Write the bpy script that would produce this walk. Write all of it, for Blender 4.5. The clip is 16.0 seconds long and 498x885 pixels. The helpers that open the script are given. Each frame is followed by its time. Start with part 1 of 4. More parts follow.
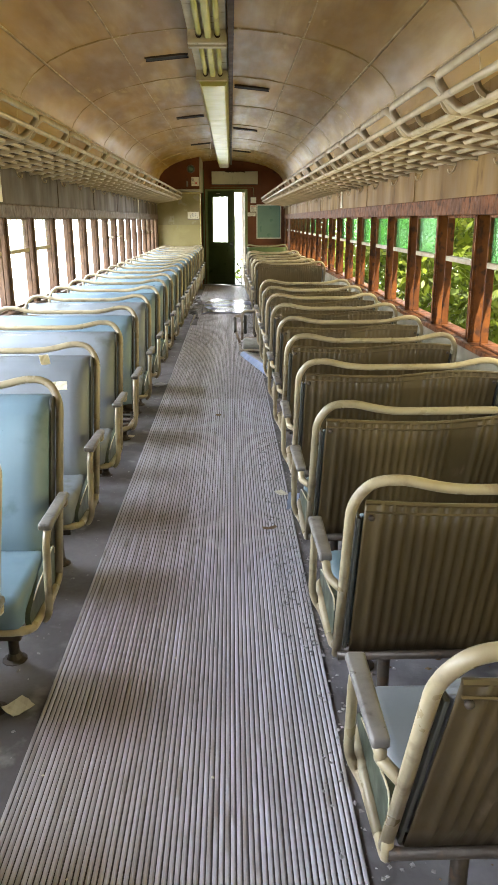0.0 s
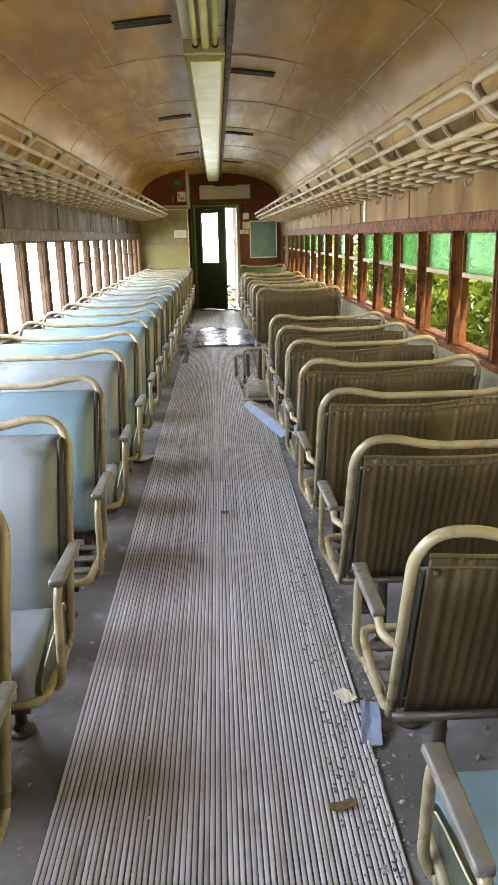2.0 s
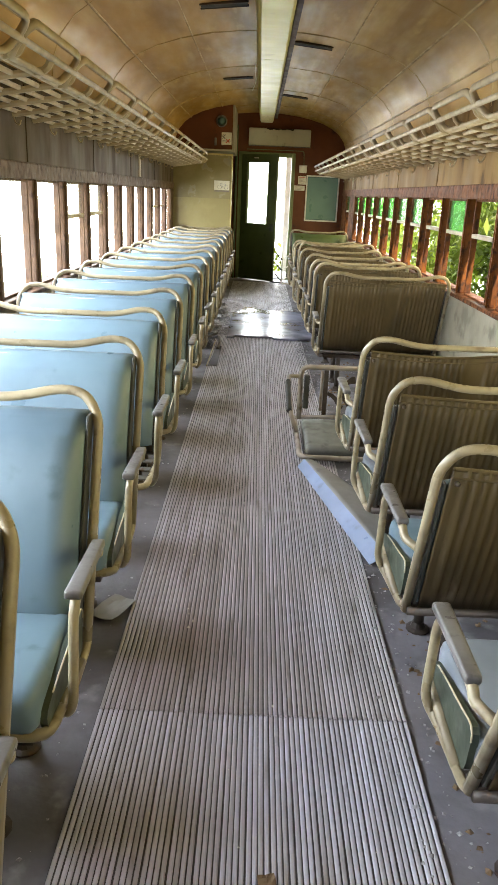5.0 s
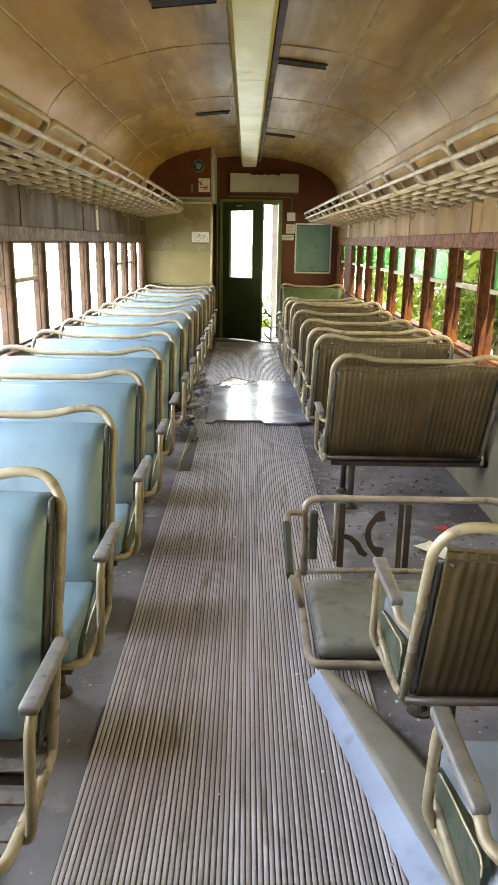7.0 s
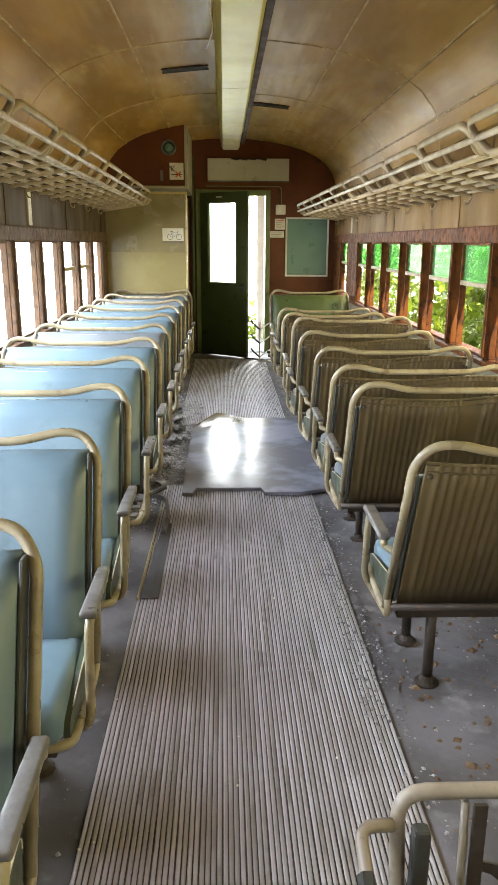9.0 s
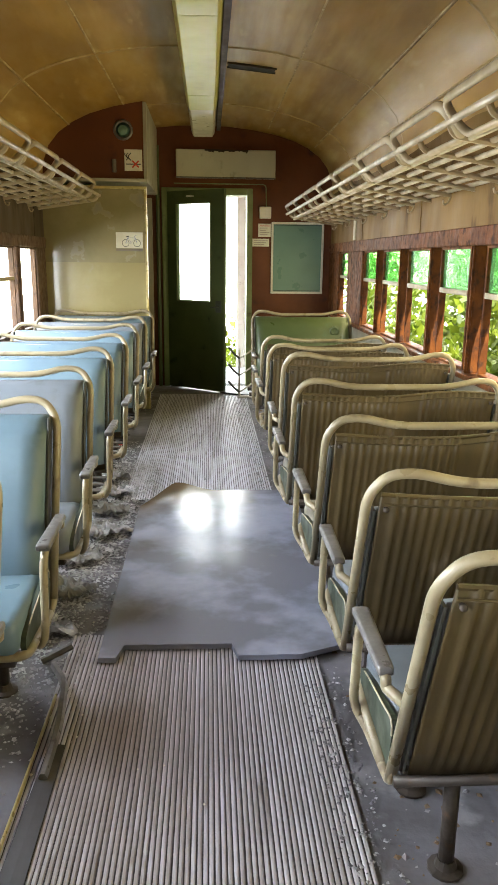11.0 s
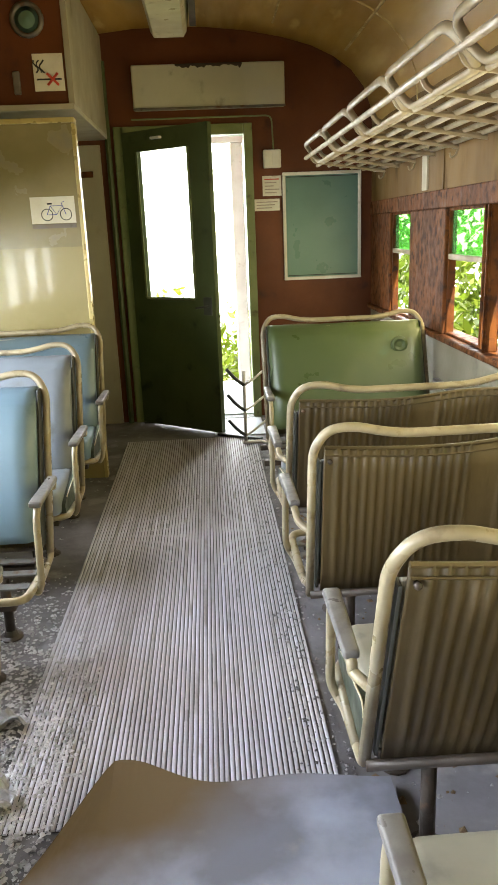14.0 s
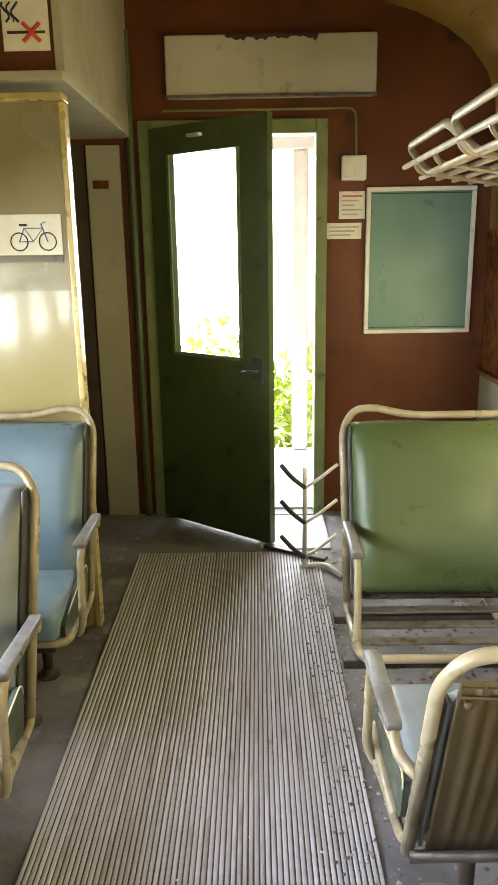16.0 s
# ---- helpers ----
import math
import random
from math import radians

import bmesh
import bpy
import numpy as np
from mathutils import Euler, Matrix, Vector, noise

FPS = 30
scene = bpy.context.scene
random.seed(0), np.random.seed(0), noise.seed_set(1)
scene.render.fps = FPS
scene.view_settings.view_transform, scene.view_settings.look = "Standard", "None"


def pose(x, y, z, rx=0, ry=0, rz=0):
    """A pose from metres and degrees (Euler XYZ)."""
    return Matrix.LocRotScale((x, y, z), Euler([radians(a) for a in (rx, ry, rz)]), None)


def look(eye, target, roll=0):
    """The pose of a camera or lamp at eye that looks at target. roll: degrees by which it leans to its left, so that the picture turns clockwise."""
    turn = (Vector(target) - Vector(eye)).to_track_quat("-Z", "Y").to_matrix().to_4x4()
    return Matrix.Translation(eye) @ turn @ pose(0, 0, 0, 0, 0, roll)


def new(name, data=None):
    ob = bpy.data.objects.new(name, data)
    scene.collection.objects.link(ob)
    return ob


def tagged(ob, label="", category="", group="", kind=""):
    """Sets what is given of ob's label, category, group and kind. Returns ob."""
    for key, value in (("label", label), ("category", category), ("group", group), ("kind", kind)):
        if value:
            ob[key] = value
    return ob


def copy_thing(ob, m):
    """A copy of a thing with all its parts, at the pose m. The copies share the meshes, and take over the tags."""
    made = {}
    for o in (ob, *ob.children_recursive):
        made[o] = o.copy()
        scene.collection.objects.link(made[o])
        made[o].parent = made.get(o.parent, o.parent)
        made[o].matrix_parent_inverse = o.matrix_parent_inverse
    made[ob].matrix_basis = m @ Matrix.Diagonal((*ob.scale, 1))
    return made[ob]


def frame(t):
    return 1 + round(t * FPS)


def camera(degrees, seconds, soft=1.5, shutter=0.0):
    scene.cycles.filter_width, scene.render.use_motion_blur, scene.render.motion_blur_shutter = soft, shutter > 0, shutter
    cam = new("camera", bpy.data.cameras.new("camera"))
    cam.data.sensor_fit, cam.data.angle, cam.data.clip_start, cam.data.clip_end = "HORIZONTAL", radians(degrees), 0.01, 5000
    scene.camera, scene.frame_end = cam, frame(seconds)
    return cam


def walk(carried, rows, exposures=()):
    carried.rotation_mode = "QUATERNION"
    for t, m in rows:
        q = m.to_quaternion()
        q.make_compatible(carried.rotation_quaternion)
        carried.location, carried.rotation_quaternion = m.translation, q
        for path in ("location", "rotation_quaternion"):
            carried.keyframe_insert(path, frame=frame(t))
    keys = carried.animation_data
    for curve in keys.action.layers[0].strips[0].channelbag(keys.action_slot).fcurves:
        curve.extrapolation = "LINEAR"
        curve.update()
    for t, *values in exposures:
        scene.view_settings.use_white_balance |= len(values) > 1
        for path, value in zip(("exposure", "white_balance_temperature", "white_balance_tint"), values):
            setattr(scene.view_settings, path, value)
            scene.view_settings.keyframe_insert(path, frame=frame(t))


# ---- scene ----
cam = camera(37.2, 16.0)
PATH = [
    (0, (0.145, 1.403, 1.431), (0.188, 3.318, 0.854), -0.2),
    (0.5, (0.13, 1.813, 1.446), (0.158, 3.731, 0.882), -0.8),
    (1, (0.176, 2.285, 1.441), (0.195, 4.21, 0.898), -1.9),
    (1.5, (0.108, 2.7, 1.425), (0.133, 4.626, 0.888), -2.3),
    (2, (0.039, 3.09, 1.445), (0.108, 5.015, 0.909), -1.4),
    (2.5, (0.035, 3.56, 1.435), (0.049, 5.5, 0.949), 0.0),
    (3, (-0.066, 4.048, 1.42), (-0.04, 5.99, 0.944), 2.3),
    (3.2, (-0.086, 4.211, 1.414), (-0.036, 6.138, 0.881), 3.1),
    (5.3, (-0.02, 5.836, 1.429), (-0.045, 7.731, 0.791), 1.8),
    (5.5, (0.009, 5.97, 1.459), (-0.019, 7.869, 0.832), 0.8),
    (6, (-0.04, 6.381, 1.451), (-0.017, 8.308, 0.913), -0.1),
    (6.5, (-0.023, 6.787, 1.433), (0.017, 8.719, 0.916), 0.3),
    (7, (-0.002, 7.22, 1.463), (0.01, 9.151, 0.941), 0.9),
    (7.5, (-0.059, 7.672, 1.472), (-0.014, 9.606, 0.965), 1.1),
    (8, (-0.03, 8.14, 1.432), (0.028, 10.073, 0.92), 1.0),
    (8.5, (-0.053, 8.596, 1.454), (-0.042, 10.522, 0.919), 0.8),
    (9, (-0.078, 9.037, 1.448), (-0.011, 10.966, 0.925), 0.3),
    (9.5, (-0.008, 9.524, 1.421), (0.091, 11.455, 0.907), 0.7),
    (9.7, (0.003, 9.691, 1.45), (0.095, 11.622, 0.94), 0.8),
    (11.8, (0.118, 11.594, 1.337), (0.261, 13.532, 0.863), -0.3),
    (12, (0.132, 11.788, 1.362), (0.276, 13.72, 0.867), -1.4),
    (12.5, (0.139, 12.172, 1.402), (0.257, 14.105, 0.9), -2.1),
    (13, (0.094, 12.598, 1.427), (0.196, 14.525, 0.901), -1.8),
    (13.5, (0.107, 13.021, 1.376), (0.247, 14.945, 0.849), -2.5),
    (14, (0.168, 13.464, 1.388), (0.255, 15.383, 0.833), -2.3),
    (14.5, (0.134, 13.88, 1.41), (0.177, 15.792, 0.823), -2.0),
    (15, (0.162, 14.272, 1.445), (0.13, 16.19, 0.879), -2.4),
    (15.5, (0.175, 14.635, 1.453), (0.09, 16.56, 0.918), -1.9),
    (16, (0.15, 14.989, 1.468), (0.128, 16.923, 0.959), -0.9),
]
EXPOSURE = 1.98
walk(cam, [(t, look(eye, target, roll)) for t, eye, target, roll in PATH], [(0, EXPOSURE), (9.5, EXPOSURE), (12, EXPOSURE + 0.08), (14, EXPOSURE + 0.22), (15, EXPOSURE + 0.36), (16, EXPOSURE + 0.62)])

# ---- world, sun, exposure ----
world = bpy.data.worlds.new("daylight")
scene.world = world
world.use_nodes = True
wn = world.node_tree.nodes
sky = wn.new("ShaderNodeTexSky")
sky.sky_type = "NISHITA"
sky.sun_disc = False
sky.sun_elevation = radians(58)
sky.sun_rotation = radians(200)
sky.dust_density = 4.0
wn["Background"].inputs[1].default_value = 0.15
world.node_tree.links.new(sky.outputs[0], wn["Background"].inputs[0])
sun_data = bpy.data.lights.new("sun", "SUN")
sun_data.energy, sun_data.angle, sun_data.color = 5.0, radians(0.6), (1.0, 0.95, 0.86)
sun = new("sun", sun_data)
sun.matrix_world = look((3, -9, 14), (0, 0, 0))

CAR0, CAR1 = -2.6, 19.0          # rear and front end walls of the saloon
WL, WR = -1.39, 1.37             # inner faces of the side walls
Z_SILL, Z_HEAD = 0.82, 1.45      # window band
WPITCH = 0.717


# Unseen area lamp added along a window band to stand in for daylight.
def window_lamp(name, x, faces, power, color, drop, spread):
    data = bpy.data.lights.new(name, "AREA")
    y0, y1 = (-2.2, 16.9) if faces > 0 else (-2.2, 18.4)
    data.shape, data.size, data.size_y = "RECTANGLE", y1 - y0, 0.62
    data.energy, data.color, data.spread = power, color, radians(spread)
    ob = new(name, data)
    ob.matrix_world = look((x, (y0 + y1) / 2, 1.15), (x + faces, (y0 + y1) / 2, 1.15 - drop)) @ pose(0, 0, 0)
    return ob


LIGHT_L, LIGHT_R = 84, 42
window_lamp("sky_light_left", WL + 0.012, 1, LIGHT_L, (0.74, 0.845, 1.0), 0.72, 118)
# warm lamp added for light bounced in from sunlit foliage
window_lamp("sky_light_right", WR - 0.012, -1, LIGHT_R, (1.0, 0.85, 0.42), 0.0, 170)


# ---- materials ----
def material(name, a, b=None, rough=0.6, metal=0.0, coarse=3.0, fine=60.0, bump=0.15, c=None, wear=0.35, stretch=(1, 1, 1), rough_var=0.15, spec=0.5, coat=0.0):
    """Two tones mixed by coarse and fine noise, a third one in worn or stained spots, with fine relief."""
    m = bpy.data.materials.new(name)
    m.use_nodes = True
    n, l = m.node_tree.nodes, m.node_tree.links
    p = n["Principled BSDF"]
    b = b or tuple(v * 0.75 for v in a)
    c = c or tuple(v * 0.5 for v in a)
    co = n.new("ShaderNodeTexCoord")
    oi = n.new("ShaderNodeObjectInfo")
    mp = n.new("ShaderNodeMapping")
    mp.inputs["Scale"].default_value = stretch
    off = n.new("ShaderNodeVectorMath")
    off.operation = "SCALE"
    off.inputs["Scale"].default_value = 37.0
    cm = n.new("ShaderNodeCombineXYZ")
    for i in range(3):
        l.new(oi.outputs["Random"], cm.inputs[i])
    l.new(cm.outputs[0], off.inputs[0])
    l.new(off.outputs[0], mp.inputs["Location"])
    l.new(co.outputs["Object"], mp.inputs["Vector"])

    def noise_node(scale, detail):
        t = n.new("ShaderNodeTexNoise")
        t.inputs["Scale"].default_value, t.inputs["Detail"].default_value = scale, detail
        l.new(mp.outputs[0], t.inputs["Vector"])
        return t

    def ramp(t, lo, hi):
        r = n.new("ShaderNodeMapRange")
        r.interpolation_type = "SMOOTHERSTEP"
        r.inputs["From Min"].default_value, r.inputs["From Max"].default_value = lo, hi
        l.new(t.outputs["Fac"], r.inputs["Value"])
        return r

    t1, t2, t3 = noise_node(coarse, 5), noise_node(fine, 4), noise_node(coarse * 2.7, 8)
    add = n.new("ShaderNodeMath")
    add.operation = "MULTIPLY_ADD"
    l.new(t2.outputs["Fac"], add.inputs[0])
    add.inputs[1].default_value = 0.35
    l.new(ramp(t1, 0.3, 0.7).outputs[0], add.inputs[2])
    m1 = n.new("ShaderNodeMix")
    m1.data_type, m1.clamp_factor = "RGBA", True
    m1.inputs[6].default_value, m1.inputs[7].default_value = (*a, 1), (*b, 1)
    l.new(add.outputs[0], m1.inputs[0])
    m2 = n.new("ShaderNodeMix")
    m2.data_type = "RGBA"
    m2.inputs[7].default_value = (*c, 1)
    l.new(m1.outputs[2], m2.inputs[6])
    l.new(ramp(t3, 0.72 - 0.35 * wear, 0.9 - 0.3 * wear).outputs[0], m2.inputs[0])
    l.new(m2.outputs[2], p.inputs["Base Color"])
    rr = n.new("ShaderNodeMapRange")
    rr.inputs["To Min"].default_value, rr.inputs["To Max"].default_value = max(0.03, rough - rough_var), min(1, rough + rough_var)
    rr.inputs["From Min"].default_value, rr.inputs["From Max"].default_value = 0.3, 0.7
    l.new(t3.outputs["Fac"], rr.inputs["Value"])
    l.new(rr.outputs[0], p.inputs["Roughness"])
    p.inputs["Metallic"].default_value = metal
    p.inputs["Specular IOR Level"].default_value = spec
    p.inputs["Coat Weight"].default_value = coat
    if bump:
        bp = n.new("ShaderNodeBump")
        bp.inputs["Strength"].default_value, bp.inputs["Distance"].default_value = bump, 0.01
        l.new(add.outputs[0], bp.inputs["Height"])
        l.new(bp.outputs[0], p.inputs["Normal"])
    return m


def tint_object(m, amount):
    """Lets the tone differ a little from object to object."""
    n, l = m.node_tree.nodes, m.node_tree.links
    p = n["Principled BSDF"]
    src = p.inputs["Base Color"].links[0].from_socket
    oi, hs, mr = n.new("ShaderNodeObjectInfo"), n.new("ShaderNodeHueSaturation"), n.new("ShaderNodeMapRange")
    mr.inputs["To Min"].default_value, mr.inputs["To Max"].default_value = 1 - amount, 1 + amount
    l.new(oi.outputs["Random"], mr.inputs["Value"])
    l.new(mr.outputs[0], hs.inputs["Value"])
    l.new(src, hs.inputs["Color"])
    l.new(hs.outputs[0], p.inputs["Base Color"])
    return m


M = {
    "floor": material("floor_dusty", (0.2, 0.188, 0.207), (0.1, 0.092, 0.096), 0.75, coarse=3.2, fine=45, bump=0.4, c=(0.24, 0.23, 0.235), wear=0.5),
    "groove": material("mat_groove", (0.09, 0.085, 0.09), (0.06, 0.055, 0.055), 0.85, coarse=1.5, fine=50, c=(0.12, 0.11, 0.1)),
    "rib": material("mat_rib", (0.56, 0.55, 0.625), (0.4, 0.38, 0.405), 0.42, coarse=1.3, fine=30, bump=0.12, c=(0.29, 0.26, 0.24), wear=0.5),
    "rib_brown": material("mat_rib_brown", (0.49, 0.465, 0.5), (0.33, 0.3, 0.295), 0.45, coarse=1.3, fine=30, bump=0.12, c=(0.22, 0.195, 0.17), wear=0.5),
    "fadedink": material("faded_ink", (0.42, 0.36, 0.3), (0.34, 0.29, 0.24), 0.7),
    "ceiling": material("ceiling_paint", (0.42, 0.25, 0.055), (0.27, 0.15, 0.03), 0.45, coarse=2.1, fine=12, bump=0.2, c=(0.45, 0.31, 0.12), wear=0.4, stretch=(1.6, 0.35, 1), spec=0.35, rough_var=0.12),
    "seam": material("seam_filler", (0.5, 0.37, 0.17), (0.3, 0.19, 0.06), 0.5, coarse=5, fine=40, c=(0.6, 0.5, 0.3), wear=0.5),
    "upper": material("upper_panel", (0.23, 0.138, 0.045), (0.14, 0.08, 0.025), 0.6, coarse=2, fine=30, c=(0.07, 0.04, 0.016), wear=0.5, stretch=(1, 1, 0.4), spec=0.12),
    # copy of the upper panel for the left wall, its shade put into the colour
    "upper_l": material("upper_panel_shaded", (0.095, 0.068, 0.042), (0.06, 0.042, 0.026), 0.6, coarse=2, fine=30, c=(0.04, 0.028, 0.018), wear=0.5, stretch=(1, 1, 0.4), spec=0.2),
    "red": material("red_brown_paint", (0.15, 0.044, 0.013), (0.1, 0.029, 0.009), 0.5, coarse=2, fine=40, c=(0.06, 0.022, 0.014), wear=0.4, spec=0.3),
    "rust": material("rusty_red_wood", (0.165, 0.055, 0.011), (0.09, 0.03, 0.008), 0.6, coarse=9, fine=70, bump=0.35, c=(0.045, 0.02, 0.011), wear=0.7, stretch=(1, 1, 0.8), spec=0.12),
    # wood of the left windows, a greyer brown than the right
    "rust_l": material("muted_brown_wood", (0.13, 0.075, 0.045), (0.085, 0.05, 0.032), 0.55, coarse=9, fine=70, bump=0.3, c=(0.06, 0.035, 0.025), wear=0.6, stretch=(1, 1, 0.8), spec=0.25),
    "rustdark": material("dark_rusty_steel", (0.075, 0.058, 0.046), (0.045, 0.034, 0.027), 0.55, metal=0.3, coarse=10, fine=80, c=(0.1, 0.06, 0.035), wear=0.5),
    "cream": material("cream_vinyl", (0.25, 0.23, 0.18), (0.19, 0.17, 0.13), 0.5, coarse=3, fine=30, bump=0.12, c=(0.13, 0.115, 0.09), wear=0.4),
    "rubble": material("pale_rubble", (0.6, 0.59, 0.61), (0.3, 0.29, 0.295), 0.9, coarse=14, fine=110, bump=0.3, c=(0.7, 0.69, 0.68), wear=0.4),
    "lower": material("lower_wall", (0.25, 0.22, 0.155), (0.18, 0.158, 0.108), 0.6, coarse=2, fine=40, c=(0.13, 0.11, 0.075), wear=0.5),
    "tube": tint_object(material("tube_cream", (0.35, 0.295, 0.19), (0.24, 0.195, 0.12), 0.36, coarse=5, fine=50, bump=0.1, c=(0.17, 0.13, 0.08), wear=0.55), 0.15),
    "blue": tint_object(material("blue_vinyl", (0.135, 0.198, 0.24), (0.105, 0.158, 0.2), 0.42, coarse=3, fine=25, bump=0.12, c=(0.075, 0.125, 0.15), wear=0.35), 0.15),
    "grey": tint_object(material("grey_vinyl", (0.17, 0.187, 0.212), (0.13, 0.145, 0.165), 0.45, coarse=3, fine=25, bump=0.12, c=(0.09, 0.1, 0.095), wear=0.4), 0.15),
    "grime": material("grimy_grey_vinyl", (0.17, 0.17, 0.15), (0.12, 0.12, 0.1), 0.45, coarse=4, fine=30, bump=0.12, c=(0.08, 0.075, 0.065), wear=0.6),
    "oldtube": material("bare_tube", (0.33, 0.28, 0.22), (0.22, 0.18, 0.14), 0.42, coarse=6, fine=50, c=(0.14, 0.1, 0.06), wear=0.55),
    "green": material("green_vinyl", (0.075, 0.1, 0.036), (0.055, 0.078, 0.028), 0.4, coarse=2.5, fine=25, bump=0.1, c=(0.07, 0.12, 0.07)),
    "dark": material("dark_vinyl", (0.05, 0.055, 0.05), (0.035, 0.035, 0.03), 0.55, coarse=5, fine=40),
    "ribbed": tint_object(material("seat_back_cloth", (0.112, 0.076, 0.027), (0.056, 0.037, 0.012), 0.55, coarse=4, fine=50, bump=0.25, c=(0.16, 0.12, 0.075), wear=0.35, stretch=(1, 1, 0.25)), 0.15),
    "pad": material("armrest_pad", (0.17, 0.16, 0.15), (0.11, 0.1, 0.095), 0.4, coarse=10, fine=80, c=(0.06, 0.055, 0.05)),
    "flank": material("flank_green", (0.06, 0.075, 0.05), (0.04, 0.05, 0.035), 0.45, coarse=5, fine=40, bump=0.1, c=(0.09, 0.1, 0.08), wear=0.4),
    "steel": material("dull_steel", (0.2, 0.19, 0.17), (0.13, 0.12, 0.11), 0.5, metal=0.6, coarse=8, fine=70, c=(0.12, 0.07, 0.04), wear=0.6),
    "rack": material("rack_paint", (0.38, 0.3, 0.19), (0.28, 0.22, 0.13), 0.5, coarse=6, fine=50, bump=0.08, c=(0.25, 0.2, 0.14), wear=0.4),
    "plate": material("dusty_sheet", (0.36, 0.375, 0.47), (0.19, 0.19, 0.225), 0.19, coarse=3.4, fine=24, bump=0.03, c=(0.26, 0.25, 0.26), wear=0.25, rough_var=0.06),
    "plate_edge": material("plate_underside", (0.1, 0.09, 0.08), (0.07, 0.06, 0.05), 0.7),
    "brown": material("curled_lino", (0.2, 0.15, 0.085), (0.17, 0.145, 0.12), 0.6, coarse=5),
    "cover": material("lamp_cover", (0.56, 0.55, 0.2), (0.46, 0.45, 0.15), 0.38, coarse=2, fine=20, bump=0.03, c=(0.38, 0.35, 0.16), rough_var=0.07, spec=0.3),
    "lampbox": material("lamp_box", (0.55, 0.5, 0.36), (0.45, 0.4, 0.28), 0.4, coarse=4, fine=40, c=(0.25, 0.2, 0.12)),
    "black": material("black_gap", (0.012, 0.01, 0.008), (0.008, 0.008, 0.007), 0.8),
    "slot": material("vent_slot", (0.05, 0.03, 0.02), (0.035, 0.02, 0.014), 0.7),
    "door": material("door_green", (0.075, 0.1, 0.035), (0.055, 0.075, 0.026), 0.5, coarse=2.5, fine=40, c=(0.02, 0.026, 0.012)),
    "frame": material("door_frame_green", (0.2, 0.23, 0.1), (0.15, 0.18, 0.07), 0.5, coarse=5, c=(0.08, 0.07, 0.04)),
    "laminate": material("cream_laminate", (0.36, 0.31, 0.155), (0.29, 0.245, 0.115), 0.16, coarse=2, fine=30, bump=0.02, c=(0.34, 0.3, 0.2), wear=0.3, rough_var=0.08, coat=0.3),
    "laminate_top": material("laminate_dim_reflection", (0.28, 0.24, 0.13), (0.22, 0.185, 0.095), 0.22, coarse=2.5, fine=30, bump=0.02, c=(0.2, 0.18, 0.13), wear=0.45, rough_var=0.1),
    "brass": material("worn_trim", (0.55, 0.46, 0.2), (0.45, 0.36, 0.15), 0.35, metal=0.3, coarse=8),
    "beige": material("beige_panel", (0.36, 0.33, 0.25), (0.3, 0.27, 0.2), 0.5, coarse=2, c=(0.2, 0.17, 0.12)),
    "signbox": material("sign_box", (0.52, 0.5, 0.4), (0.45, 0.43, 0.34), 0.45, coarse=2.5, c=(0.2, 0.19, 0.14), wear=0.4),
    "board": material("teal_board", (0.14, 0.25, 0.2), (0.115, 0.21, 0.17), 0.35, coarse=2, fine=40, bump=0.03, c=(0.17, 0.29, 0.24), wear=0.2),
    "white": material("white_enamel", (0.72, 0.7, 0.62), (0.64, 0.61, 0.52), 0.4, coarse=6, c=(0.45, 0.4, 0.3)),
    "paper": material("old_paper", (0.72, 0.69, 0.58), (0.64, 0.6, 0.48), 0.8, coarse=8, c=(0.5, 0.44, 0.32)),
    "ink": material("ink", (0.03, 0.03, 0.035), (0.02, 0.02, 0.025), 0.7),
    "blueink": material("blue_ink", (0.1, 0.12, 0.35), (0.08, 0.1, 0.3), 0.7),
    "redink": material("red_ink", (0.6, 0.06, 0.03), (0.5, 0.05, 0.03), 0.6),
    "sheetblue": material("pale_blue_sheet", (0.24, 0.29, 0.44), (0.2, 0.245, 0.37), 0.4, coarse=4, bump=0.03, c=(0.17, 0.19, 0.25)),
    "sheetgrey": material("grey_sheet", (0.27, 0.255, 0.225), (0.21, 0.195, 0.17), 0.55, coarse=3, c=(0.13, 0.12, 0.1)),
    "debris": material("debris", (0.42, 0.41, 0.42), (0.22, 0.2, 0.2), 0.85, coarse=20, fine=120, c=(0.56, 0.55, 0.55), wear=0.6),
    "leafdebris": material("dead_leaf", (0.2, 0.13, 0.07), (0.13, 0.08, 0.04), 0.8, coarse=20),
    "bark": material("bark", (0.12, 0.09, 0.06), (0.07, 0.05, 0.035), 0.9, coarse=6, fine=40, bump=0.5, stretch=(1, 1, 0.3)),
    "ground": material("ground_grass", (0.1, 0.15, 0.04), (0.14, 0.12, 0.06), 0.9, coarse=0.6, fine=12, bump=0.5, c=(0.22, 0.18, 0.1)),
    "outer": material("outer_steel", (0.16, 0.07, 0.04), (0.12, 0.05, 0.03), 0.6),
    "pale_floor": material("vestibule_floor", (0.5, 0.52, 0.58), (0.42, 0.44, 0.5), 0.45, coarse=3, c=(0.3, 0.3, 0.32)),
}


def leaf_material(name, a, b):
    m = tint_object(material(name, a, b, 0.5, coarse=0.5, fine=6, bump=0), 0.1)
    n, l = m.node_tree.nodes, m.node_tree.links
    p = n["Principled BSDF"]
    geo, mr, hs = n.new("ShaderNodeNewGeometry"), n.new("ShaderNodeMapRange"), n.new("ShaderNodeHueSaturation")
    mr.inputs["To Min"].default_value, mr.inputs["To Max"].default_value = 0.55, 1.5
    l.new(geo.outputs["Random Per Island"], mr.inputs["Value"])
    l.new(mr.outputs[0], hs.inputs["Value"])
